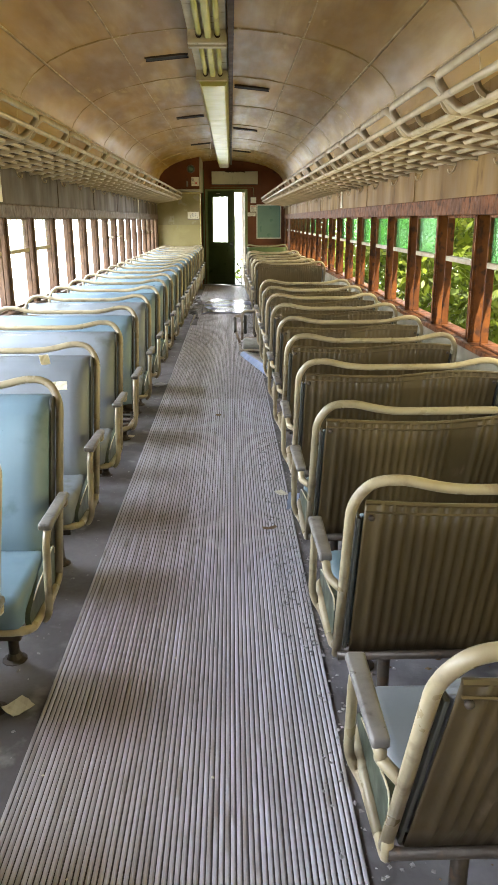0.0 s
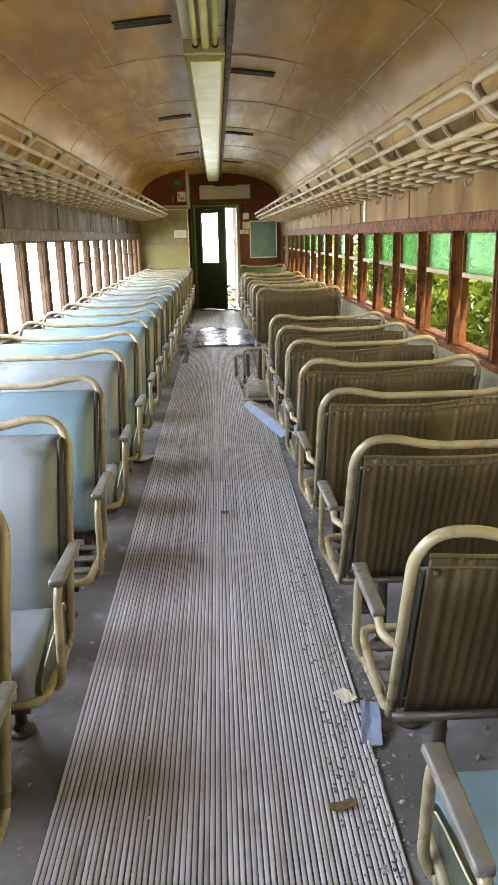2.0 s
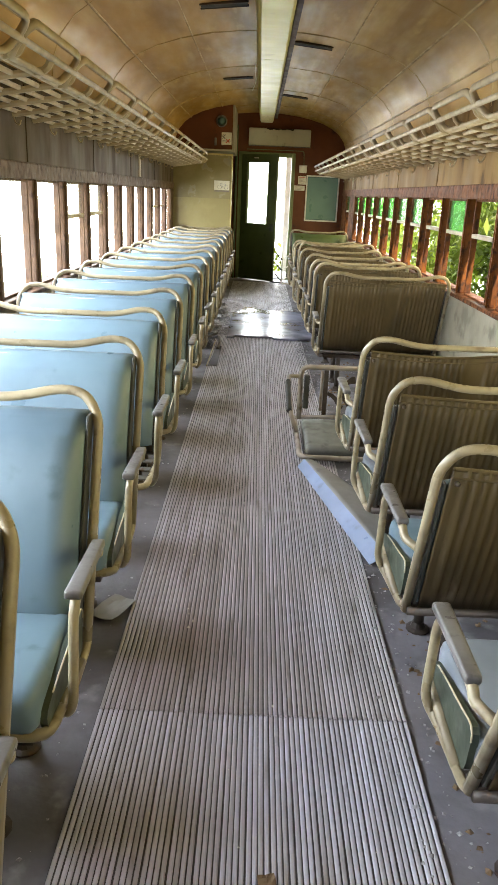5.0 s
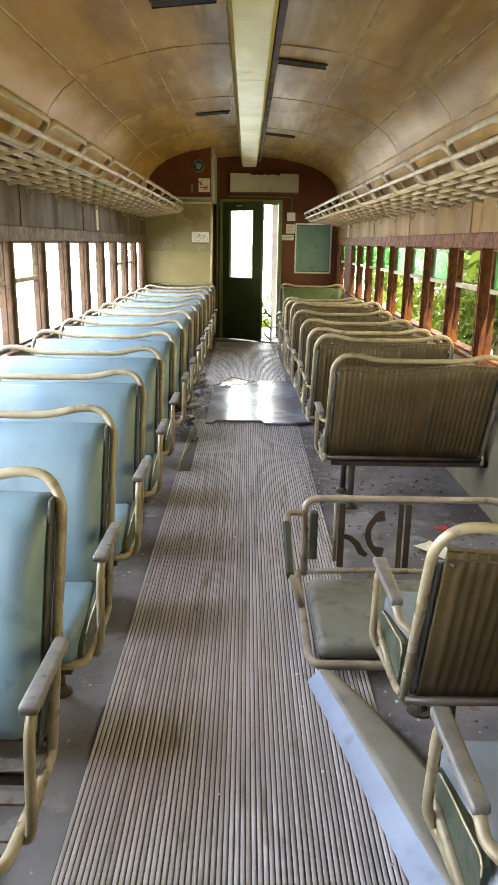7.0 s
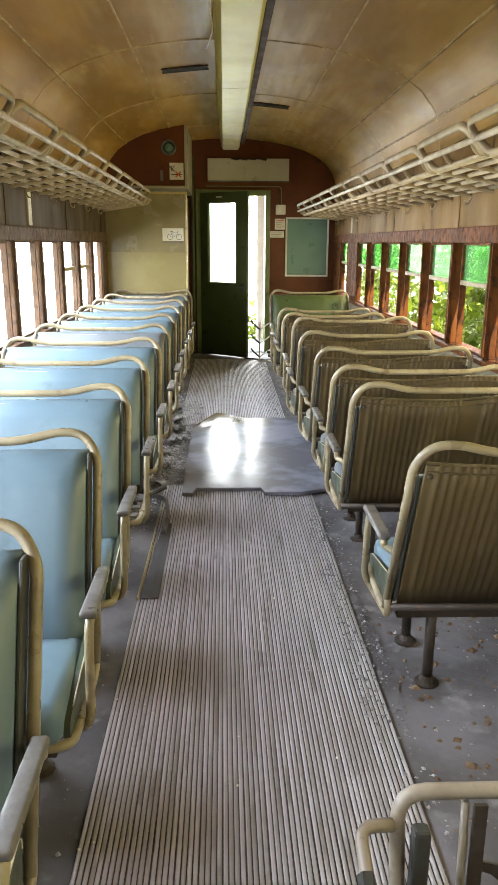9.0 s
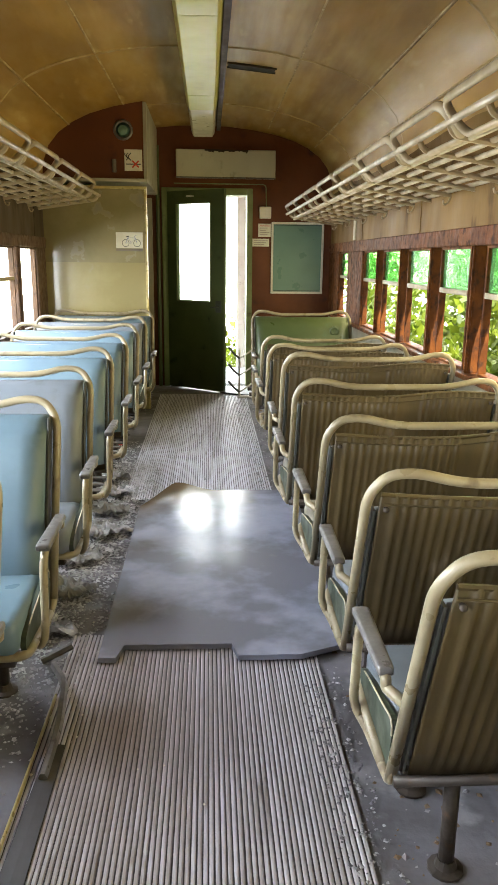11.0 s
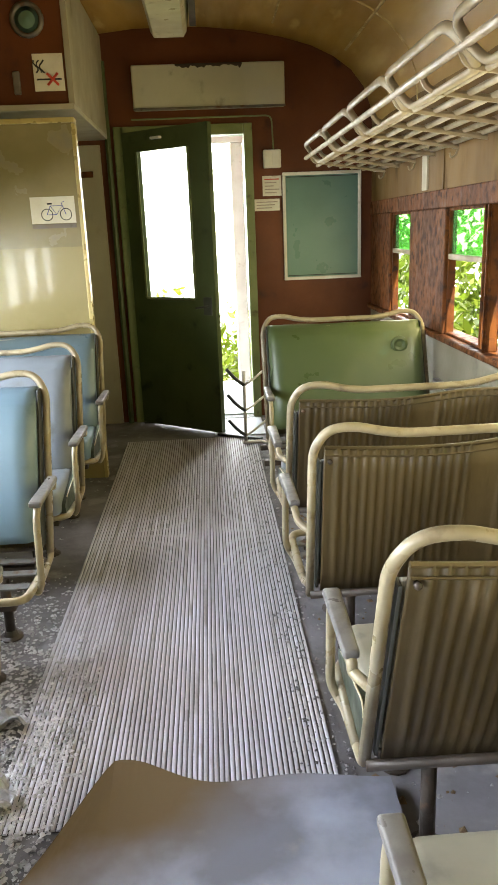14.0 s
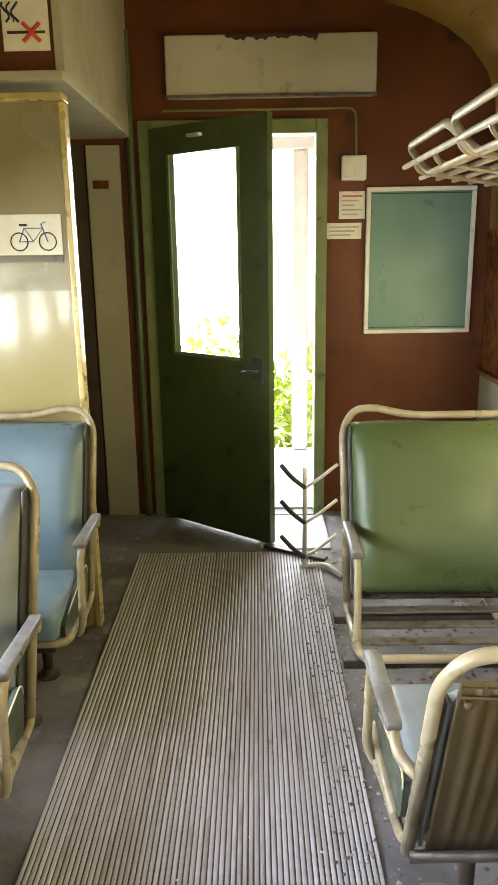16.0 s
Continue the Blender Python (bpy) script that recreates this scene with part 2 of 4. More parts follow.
    l.new(p.inputs["Base Color"].links[0].from_socket, hs.inputs["Color"])
    l.new(hs.outputs[0], p.inputs["Base Color"])
    tr, mx = n.new("ShaderNodeBsdfTranslucent"), n.new("ShaderNodeMixShader")
    l.new(hs.outputs[0], tr.inputs["Color"])
    mx.inputs[0].default_value = 0.45
    l.new(p.outputs[0], mx.inputs[1])
    l.new(tr.outputs[0], mx.inputs[2])
    l.new(mx.outputs[0], n["Material Output"].inputs["Surface"])
    return m


def stained_sheet(m):
    """Adds the brown water stain that spreads from the curled far edge of the sheet."""
    n, l = m.node_tree.nodes, m.node_tree.links
    p = n["Principled BSDF"]
    co, sep, t = n.new("ShaderNodeTexCoord"), n.new("ShaderNodeSeparateXYZ"), n.new("ShaderNodeTexNoise")
    t.inputs["Scale"].default_value, t.inputs["Detail"].default_value = 4.0, 6
    l.new(co.outputs["Object"], sep.inputs[0])
    l.new(co.outputs["Object"], t.inputs["Vector"])
    slant, wob, edge, mx = n.new("ShaderNodeMath"), n.new("ShaderNodeMath"), n.new("ShaderNodeMapRange"), n.new("ShaderNodeMix")
    slant.operation = wob.operation = "MULTIPLY_ADD"
    slant.inputs[1].default_value = -0.6
    l.new(sep.outputs["X"], slant.inputs[0])
    l.new(sep.outputs["Y"], slant.inputs[2])
    wob.inputs[1].default_value = 0.26
    l.new(t.outputs["Fac"], wob.inputs[0])
    l.new(slant.outputs[0], wob.inputs[2])
    edge.inputs["From Min"].default_value, edge.inputs["From Max"].default_value = 14.84, 15.12
    l.new(wob.outputs[0], edge.inputs["Value"])
    mx.data_type = "RGBA"
    mx.inputs[7].default_value = (0.13, 0.09, 0.05, 1)
    l.new(edge.outputs[0], mx.inputs[0])
    l.new(p.inputs["Base Color"].links[0].from_socket, mx.inputs[6])
    l.new(mx.outputs[2], p.inputs["Base Color"])
    return m


def streaked(m, pale):
    """Paints light reflected along the coach into the colour, as thin pale streaks."""
    n, l = m.node_tree.nodes, m.node_tree.links
    p = n["Principled BSDF"]
    co, mp, t, big, mul, r, mx = (n.new("ShaderNode" + k) for k in ("TexCoord", "Mapping", "TexNoise", "TexNoise", "Math", "MapRange", "Mix"))
    mp.inputs["Scale"].default_value = (9.0, 0.55, 4.0)
    t.inputs["Scale"].default_value, t.inputs["Detail"].default_value = 1.0, 5
    big.inputs["Scale"].default_value, big.inputs["Detail"].default_value = 0.8, 3
    l.new(co.outputs["Object"], mp.inputs["Vector"])
    l.new(mp.outputs[0], t.inputs["Vector"])
    l.new(co.outputs["Object"], big.inputs["Vector"])
    mul.operation = "MULTIPLY"
    l.new(t.outputs["Fac"], mul.inputs[0])
    l.new(big.outputs["Fac"], mul.inputs[1])
    r.inputs["From Min"].default_value, r.inputs["From Max"].default_value = 0.27, 0.42
    r.inputs["To Max"].default_value = 0.55
    l.new(mul.outputs[0], r.inputs["Value"])
    mx.data_type = "RGBA"
    mx.inputs[7].default_value = (*pale, 1)
    l.new(r.outputs[0], mx.inputs[0])
    l.new(p.inputs["Base Color"].links[0].from_socket, mx.inputs[6])
    l.new(mx.outputs[2], p.inputs["Base Color"])
    return m


streaked(M["ceiling"], (0.55, 0.4, 0.17))
stained_sheet(M["plate"])
M["leaf"] = leaf_material("leaf_green", (0.17, 0.205, 0.013), (0.1, 0.145, 0.011))


def glass_material(name, color, mix):
    m = bpy.data.materials.new(name)
    m.use_nodes = True
    n, l = m.node_tree.nodes, m.node_tree.links
    p = n["Principled BSDF"]
    p.inputs["Base Color"].default_value = (*color, 1)
    p.inputs["Roughness"].default_value = 0.12
    tr, mx = n.new("ShaderNodeBsdfTransparent"), n.new("ShaderNodeMixShader")
    tr.inputs["Color"].default_value = (*color, 1)
    t = n.new("ShaderNodeTexNoise")
    t.inputs["Scale"].default_value = 3.0
    r = n.new("ShaderNodeMapRange")
    r.inputs["To Min"].default_value, r.inputs["To Max"].default_value = mix - 0.06, mix + 0.06
    l.new(t.outputs["Fac"], r.inputs["Value"])
    l.new(r.outputs[0], mx.inputs[0])
    l.new(tr.outputs[0], mx.inputs[1])
    l.new(p.outputs[0], mx.inputs[2])
    l.new(mx.outputs[0], n["Material Output"].inputs["Surface"])
    return m


M["clear"] = glass_material("clear_glass", (0.93, 0.96, 0.95), 0.1)
M["greenglass"] = glass_material("green_film_glass", (0.38, 0.8, 0.3), 0.2)


# ---- mesh helpers ----
def mesh_object(name, verts, faces, mat, parent=None, smooth=False):
    me = bpy.data.meshes.new(name)
    me.from_pydata([tuple(v) for v in verts], [], faces)
    me.update()
    if smooth:
        me.polygons.foreach_set("use_smooth", [True] * len(me.polygons))
    me.materials.append(mat)
    ob = new(name, me)
    if parent:
        ob.parent = parent
    return ob


def part(name, bm, mat, parent=None, label="", smooth=False):
    me = bpy.data.meshes.new(name)
    bmesh.ops.recalc_face_normals(bm, faces=bm.faces)
    bm.to_mesh(me)
    bm.free()
    if smooth:
        me.polygons.foreach_set("use_smooth", [True] * len(me.polygons))
    me.materials.append(mat)
    ob = new(name, me)
    if parent:
        ob.parent = parent
    return tagged(ob, label) if label else ob


def shared(name, me, parent, m=None):
    ob = new(name, me)
    ob.parent = parent
    if m:
        ob.matrix_basis = m
    return ob


def empty(name, label="", category="", group="", kind="", at=None):
    ob = new(name)
    ob.empty_display_size = 0.1
    if at:
        ob.matrix_basis = at
    return tagged(ob, label, category, group, kind)


def box(x0, x1, y0, y1, z0, z1, bevel=0.0, bm=None, seg=2):
    bm = bm or bmesh.new()
    m = Matrix.Translation(((x0 + x1) / 2, (y0 + y1) / 2, (z0 + z1) / 2)) @ Matrix.Diagonal((abs(x1 - x0), abs(y1 - y0), abs(z1 - z0), 1))
    made = bmesh.ops.create_cube(bm, size=1, matrix=m)
    if bevel:
        edges = list({e for v in made["verts"] for e in v.link_edges})
        bmesh.ops.bevel(bm, geom=edges, offset=bevel, segments=seg, affect="EDGES", profile=0.5)
    return bm


def rounded(pts, radius, n=5, closed=False):
    """A polyline with its corners rounded."""
    pts = [Vector(p) for p in pts]
    out, k = [], len(pts)
    for i, p in enumerate(pts):
        if not closed and i in (0, k - 1):
            out.append(p)
            continue
        a, b = pts[i - 1] - p, pts[(i + 1) % k] - p
        r = min(radius, a.length * 0.49, b.length * 0.49)
        s, e = p + a.normalized() * r, p + b.normalized() * r
        for j in range(n + 1):
            t = j / n
            out.append(s * (1 - t) ** 2 + p * 2 * t * (1 - t) + e * t * t)
    return out


def tube(pts, r, seg=8, closed=False, bm=None, flat=1.0):
    """A round (or flattened) bar along a line of points."""
    bm = bm or bmesh.new()
    pts = [Vector(p) for p in pts]
    k = len(pts)
    rings, side = [], None
    for i, p in enumerate(pts):
        d = (pts[(i + 1) % k] if closed or i < k - 1 else p) - (pts[i - 1] if closed or i > 0 else p)
        d.normalize()
        if side is None:
            side = d.orthogonal().normalized() if abs(d.z) > 0.9 else d.cross(Vector((0, 0, 1))).normalized()
        side = (side - d * side.dot(d)).normalized()
        up = d.cross(side)
        rings.append([bm.verts.new(p + (side * math.cos(2 * math.pi * j / seg) * flat + up * math.sin(2 * math.pi * j / seg)) * r) for j in range(seg)])
    for i in range(k if closed else k - 1):
        a, b = rings[i], rings[(i + 1) % k]
        for j in range(seg):
            bm.faces.new((a[j], a[(j + 1) % seg], b[(j + 1) % seg], b[j]))
    if not closed:
        bm.faces.new(rings[0][::-1])
        bm.faces.new(rings[-1])
    return bm


def lathe(profile, seg=16, bm=None, at=(0, 0, 0)):
    """A turned shape: rows of (radius, z)."""
    bm = bm or bmesh.new()
    rings = [[bm.verts.new((at[0] + r * math.cos(2 * math.pi * j / seg), at[1] + r * math.sin(2 * math.pi * j / seg), at[2] + z)) for j in range(seg)] for r, z in profile]
    for a, b in zip(rings, rings[1:]):
        for j in range(seg):
            bm.faces.new((a[j], a[(j + 1) % seg], b[(j + 1) % seg], b[j]))
    bm.faces.new(rings[0][::-1])
    bm.faces.new(rings[-1])
    return bm


def grid_sheet(nx, ny, fn, thick=0.0, bm=None):
    """A sheet through fn(u, v), closed with a thickness along its normals if asked."""
    bm = bm or bmesh.new()
    g = [[bm.verts.new(fn(i / nx, j / ny)) for j in range(ny + 1)] for i in range(nx + 1)]
    fs = [bm.faces.new((g[i][j], g[i + 1][j], g[i + 1][j + 1], g[i][j + 1])) for i in range(nx) for j in range(ny)]
    if thick:
        bm.normal_update()
        bmesh.ops.solidify(bm, geom=fs, thickness=thick)
    return bm


# ---- floor, mat, walls, ceiling ----
floor = part("floor", box(WL, WR, CAR0, 20.34, -0.08, 0), M["floor"])
tagged(floor, "dusty grey coach floor, littered and scuffed", "floor", kind="structure")

MAT_W = 0.443


def floor_mat(y0, y1, label, rib="rib"):
    mat_ob = part("floor_mat", box(-MAT_W, MAT_W, y0, y1, 0.0005, 0.004), M["groove"])
    tagged(mat_ob, label, "floor mat")
    L, n = y1 - y0, 62
    pitch = 2 * MAT_W / n
    steps = max(2, int(L / 0.3))
    section = ((-0.0053, 0), (-0.0047, 0.0034), (-0.0025, 0.0048), (0.0025, 0.0048), (0.0047, 0.0034), (0.0053, 0))
    meshes = []
    for variant in range(4):
        bm = bmesh.new()
        rows = []
        for i in range(steps + 1):
            y = -L / 2 + L * i / steps
            sway = 0.0011 * noise.noise((y * 1.3, variant * 7.7, y0))
            rows.append([bm.verts.new((dx + sway, y, z)) for dx, z in section])
        for a, b in zip(rows, rows[1:]):
            for j in range(5):
                bm.faces.new((a[j], a[j + 1], b[j + 1], b[j]))
        bm.faces.new(rows[0])
        bm.faces.new(rows[-1][::-1])
        ob = part("rib", bm, M[rib], mat_ob)
        ob.matrix_basis = pose(-MAT_W + pitch * (variant + 0.5), (y0 + y1) / 2, 0.004)
        meshes.append(ob.data)
    for i in range(4, n):
        shared("rib", meshes[(i * 7) % 4], mat_ob, pose(-MAT_W + pitch * (i + 0.5), (y0 + y1) / 2, 0.004))
    return mat_ob


floor_mat(-2.4, 7.39, "ribbed grey rubber aisle mat, worn and dusty")
floor_mat(7.395, 13.35, "ribbed rubber aisle mat, browner and darker than the others", "rib_brown")
floor_mat(14.95, 18.4, "ribbed grey rubber aisle mat leading to the end door")

# side walls: lower panel, sill, posts, head rail, upper panel
W_START = {1: 11.03 - 19 * WPITCH, -1: 10.37 - 18 * WPITCH}
W_WIDTH = {1: 0.495, -1: 0.535}
W_COUNT = {1: 28, -1: 28}


def side_wall(s):
    xin = WR if s > 0 else WL
    wood = M["rust"] if s > 0 else M["rust_l"]
    xo = xin + s * 0.13
    wall = part("wall_right" if s > 0 else "wall_left", box(min(xin, xo), max(xin, xo), CAR0, CAR1, -0.1, Z_SILL - 0.03), M["lower"])
    tagged(wall, "coach side wall with a long band of windows", "wall", kind="structure")
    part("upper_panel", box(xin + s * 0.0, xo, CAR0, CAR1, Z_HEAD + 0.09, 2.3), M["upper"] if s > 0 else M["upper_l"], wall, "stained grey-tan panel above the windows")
    part("head_rail", box(xin - s * 0.012, xo, CAR0, CAR1, Z_HEAD, Z_HEAD + 0.09, 0.006), wood, wall, "flaking red-brown rail above the windows")
    part("sill", box(xin - s * 0.03, xo, CAR0, CAR1, Z_SILL - 0.03, Z_SILL, 0.008), wood, wall, "red-brown window sill")
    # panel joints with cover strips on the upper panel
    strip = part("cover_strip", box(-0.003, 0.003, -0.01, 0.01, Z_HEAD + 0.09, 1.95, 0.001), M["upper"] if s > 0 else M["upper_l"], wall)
    strip.matrix_basis = pose(xin - s * 0.003, 3.0, 0)
    for k in range(1, 9):
        shared("cover_strip", strip.data, wall, pose(xin - s * 0.003, 3.0 + k * 1.79, 0))
    for yy in ((9.92, 17.63) if s > 0 else (6.6, 14.3)):
        part("pale_plate", box(xin - s * 0.012, xin, yy - 0.045, yy + 0.045, Z_HEAD + 0.1, 1.77, 0.002), M["lampbox"], wall, "pale vertical cover plate")
    n, w, y0 = W_COUNT[s], W_WIDTH[s], W_START[s]
    starts = [y0 + k * WPITCH for k in range(n)]
    starts = [y for y in starts if y + w < (18.6 if s > 0 else 17.55)]
    ends = [y + w for y in starts]
    if s > 0:
        starts.append(17.93)
        ends.append(18.42)
    edges = [CAR0] + [v for pair in zip(starts, ends) for v in pair] + [CAR1]
    post_mesh = None
    for a, b in zip(edges[::2], edges[1::2]):
        if b - a > 0.3:
            part("post", box(xin - s * 0.004, xin + s * 0.06, a, b, Z_SILL, Z_HEAD, 0.008), wood, wall)
            continue
        if post_mesh is None:
            half = (b - a) / 2
            bm = box(min(0, s * 0.055), max(0, s * 0.055), -half, half, Z_SILL, Z_HEAD, 0.008)
            box(-0.014, 0.014, -half * 0.45, half * 0.45, Z_SILL, Z_HEAD, 0.006, bm)
            ob = part("post", bm, wood, wall)
            post_mesh = ob.data
            ob.matrix_basis = pose(xin, (a + b) / 2, 0)
        else:
            shared("post", post_mesh, wall, pose(xin, (a + b) / 2, 0))
    rng = random.Random(5 + s)
    protos = {}
    for i, (a, b) in enumerate(zip(starts, ends)):
        wdt = round(b - a, 3)
        if wdt not in protos:
            f = 0.015
            bm = box(-0.02, 0.02, 0, f, Z_SILL, Z_HEAD, 0.004)
            box(-0.02, 0.02, wdt - f, wdt, Z_SILL, Z_HEAD, 0.004, bm)
            box(-0.02, 0.02, f, wdt - f, Z_HEAD - f, Z_HEAD, 0.004, bm)
            box(-0.02, 0.02, f, wdt - f, Z_SILL, Z_SILL + f, 0.004, bm)
            fr = part("window_frame", bm, wood)
            mr_ = part("meeting_rail", box(-0.022, 0.022, f, wdt - f, 1.2, 1.228, 0.004), M["rack"])
            up = part("upper_pane", box(-0.003, 0.003, f, wdt - f, 1.228, Z_HEAD - f), M["greenglass"] if s > 0 else M["clear"])
            protos[wdt] = (fr.data, mr_.data, up.data)
            for o in (fr, mr_, up):
                bpy.data.objects.remove(o)
        fr, rail, up = protos[wdt]
        win = empty("window_%d" % (i + 1 + (40 if s > 0 else 0)), "old coach window with a rusty frame and a %s upper pane" % ("green-filmed" if s > 0 else "clear"), "window", "side windows", "structure", at=pose(xin + s * 0.034, a, 0))
        shared("window_frame", fr, win)
        broken = rng.random()
        if s > 0 or broken < 0.62:
            shared("meeting_rail", rail, win)
        if s > 0 and (broken < 0.8 or a > 13):
            if broken < 0.14 and a < 13:
                pane = shared("upper_pane", up, win, pose(0.0, 0.02, 0.02, 9, 0, 0))
            else:
                pane = shared("upper_pane", up, win)
            pane.visible_shadow = False
        elif s < 0 and broken < 0.5:
            shared("upper_pane", up, win).visible_shadow = False
    return wall


side_wall(1)
side_wall(-1)

# curved ceiling
PROFILE = [(0.0, 2.70), (0.25, 2.694), (0.5, 2.668), (0.75, 2.62), (0.95, 2.562), (1.1, 2.495), (1.22, 2.41), (1.31, 2.3), (1.36, 2.17), (1.375, 2.0)]


def ceil_z(x):
    x = abs(x)
    for (a, za), (b, zb) in zip(PROFILE, PROFILE[1:]):
        if x <= b:
            return za + (zb - za) * (x - a) / (b - a)
    return PROFILE[-1][1]


prof = [(-x, z) for x, z in PROFILE[:0:-1]] + PROFILE


def ceiling_fn(u, v):
    k = u * (len(prof) - 1)
    i = min(int(k), len(prof) - 2)
    x = prof[i][0] + (prof[i + 1][0] - prof[i][0]) * (k - i)
    z = prof[i][1] + (prof[i + 1][1] - prof[i][1]) * (k - i)
    y = CAR0 + (CAR1 - CAR0) * v
    sag = 0.006 * noise.noise((x * 1.7, y * 0.9, 3.0)) + 0.003 * noise.noise((x * 4, y * 3.1, 8.0))
    return (x * (1 + sag * 0.2), y, z + sag)


bm = grid_sheet(36, 220, ceiling_fn)
panels = len(bm.faces)
# ribs across, at the panel joints, and seams along
for k in range(12):
    y = -1.82 + k * 1.787
    seam = [(x, y, z - 0.0015) for x, z in prof]
    tube(seam, 0.0032, 6, bm=bm, flat=3.0)
for s in (-1, 1):
    for x in (1.13, 1.33):
        tube([(s * x, CAR0 + 0.05 + j * 0.25, ceil_z(x) - 0.003 + 0.002 * noise.noise((j * 0.9, x, s))) for j in range(86)], 0.007, 6, bm=bm, flat=1.6)
    tube([(s * 0.66, CAR0 + 0.05 + j * 0.25, ceil_z(0.66) - 0.001) for j in range(86)], 0.003, 6, bm=bm, flat=2.5)
bm.faces.ensure_lookup_table()
for face in bm.faces[panels:]:
    face.material_index = 1
ceiling = part("ceiling", bm, M["ceiling"], smooth=True)
ceiling.data.materials.append(M["seam"])
tagged(ceiling, "curved ceiling of yellowed, stained painted panels", "ceiling", kind="structure")
roof = part("roof", box(WL - 0.13, WR + 0.13, CAR0, 20.34, 2.74, 2.84), M["outer"])
tagged(roof, "steel coach roof", "roof", kind="structure")

# end walls
DX0, DX1, DZ = -0.37, 0.465, 2.02
bm = box(DX1 + 0.06, WR + 0.1, CAR1, CAR1 + 0.08, 0, 2.75)
box(WL - 0.1, DX0 - 0.06, CAR1, CAR1 + 0.08, 0, 2.75, bm=bm)
box(DX0 - 0.06, DX1 + 0.06, CAR1, CAR1 + 0.08, DZ + 0.07, 2.75, bm=bm)
end_wall = part("wall_end", bm, M["red"])
tagged(end_wall, "dark red-brown painted end wall round the door", "wall", kind="structure")
bm = box(DX1, DX1 + 0.06, CAR1 - 0.035, CAR1 + 0.1, 0, DZ + 0.07, 0.006)
part("door_jamb", bm, M["frame"], end_wall, "greenish painted door jamb")
part("door_jamb", box(DX0 - 0.06, DX0, CAR1 - 0.035, CAR1 + 0.1, 0, DZ + 0.07, 0.006), M["frame"], end_wall)
part("door_head", box(DX0, DX1, CAR1 - 0.035, CAR1 + 0.1, DZ, DZ + 0.07, 0.006), M["frame"], end_wall)
part("beige_panel", box(-0.7, DX0 - 0.16, CAR1 - 0.03, CAR1 - 0.003, 0, 1.98, 0.004), M["beige"], end_wall, "tall beige panel beside the door")
# dark sheet painted in for the shaded gap left of the beige panel
part("dark_panel", box(-1.2, -0.71, CAR1 - 0.02, CAR1 - 0.003, 0, 1.98), M["slot"], end_wall, "dark sheet painting the shade in the gap beside the beige panel")
part("latch_plate", box(-0.67, -0.59, CAR1 - 0.04, CAR1 - 0.029, 1.77, 1.81, 0.003), M["rust"], end_wall, "small rusty latch plate")
part("threshold", box(DX0, DX1, CAR1 - 0.08, CAR1 + 0.019, 0.001, 0.012, 0.003), M["dark"], end_wall, "black worn threshold")
# daylight falling on the doorway floor, put in as a pale plate
entry = part("entry_plate", box(0.16, DX1 + 0.05, 18.44, CAR1 - 0.085, 0.0005, 0.01, 0.003), M["pale_floor"])
tagged(entry, "pale sheet painting the daylight on the floor inside the end door", "floor plate", kind="structure")
bm = box(-0.17, 0.17, -0.022, 0.022, 0.0, 0.017, 0.004)
edge_bar = part("edge_bar", bm, M["dark"], None)
edge_bar.matrix_basis = pose(0.33, 18.37, 0.0105, 0, 0, -32)
tagged(edge_bar, "black bar lying aslant across the floor by the door", "rubber strip")
part("corner_pipe", tube([(DX0 - 0.1, CAR1 - 0.03, 0.0), (DX0 - 0.1, CAR1 - 0.03, 2.5)], 0.02, 8), M["door"], end_wall)
rear = part("wall_rear", box(WL - 0.1, WR + 0.1, CAR0 - 0.08, CAR0, 0, 2.75), M["red"])
tagged(rear, "red-brown rear end wall of the coach", "wall", kind="structure")

# vestibule beyond the door
vest = part("vestibule_floor", box(-0.95, 0.95, CAR1 + 0.02, 20.32, 0.004, 0.02), M["pale_floor"])
tagged(vest, "pale sunlit vestibule floor beyond the door", "floor", kind="structure")
vest_wall = part("vestibule_wall", box(0.41, 0.52, 20.26, 20.34, 0.02, 2.097, 0.01), M["white"])
tagged(vest_wall, "open vestibule with cream corner posts", "wall", kind="structure")
part("corner_post", box(-0.95, -0.75, 20.26, 20.34, 0.02, 2.097, 0.01), M["white"], vest_wall)
part("header", box(-0.95, 0.95, 20.26, 20.34, 2.1, 2.4, 0.01), M["white"], vest_wall)

# partition and the boxed cupboard above it
PY = 17.68
part_wall = part("wall_partition", box(WL, -0.505, PY, PY + 0.05, 0, 1.33), M["laminate"])
tagged(part_wall, "glossy cream partition panel beside the last seats", "wall", kind="structure")
# the reflection's darker upper half is painted as a second tone
part("upper_sheet", box(WL, -0.505, PY, PY + 0.05, 1.33, 1.955), M["laminate_top"], part_wall, "upper partition sheet with its dimmer reflection put into the colour")
part("edge_strip", box(-0.505, -0.485, PY - 0.006, PY + 0.056, 0, 1.95, 0.003), M["brass"], part_wall, "yellow edge strip")
part("top_trim", box(WL, -0.485, PY - 0.02, PY + 0.07, 1.955, 1.98, 0.004), M["brass"], part_wall, "yellowed trim")
cup = part("overhead_cupboard", box(WL, -0.5, PY - 0.01, CAR1, 2.04, 2.72), M["red"], None)
tagged(cup, "boxed red-brown panel housing above the partition", "cupboard", kind="structure")
part("bottom_board", box(WL, -0.47, PY - 0.05, CAR1, 2.012, 2.04, 0.004), M["beige"], cup)
part("side_board", box(-0.5, -0.47, PY - 0.02, CAR1, 2.04, 2.66, 0.003), M["beige"], cup, "beige side edge")
side_pass = part("wall_passage", box(WL, -0.95, PY + 0.06, CAR1, 0, 2.0), M["door"])
tagged(side_pass, "dark closet wall behind the partition", "wall", kind="structure")


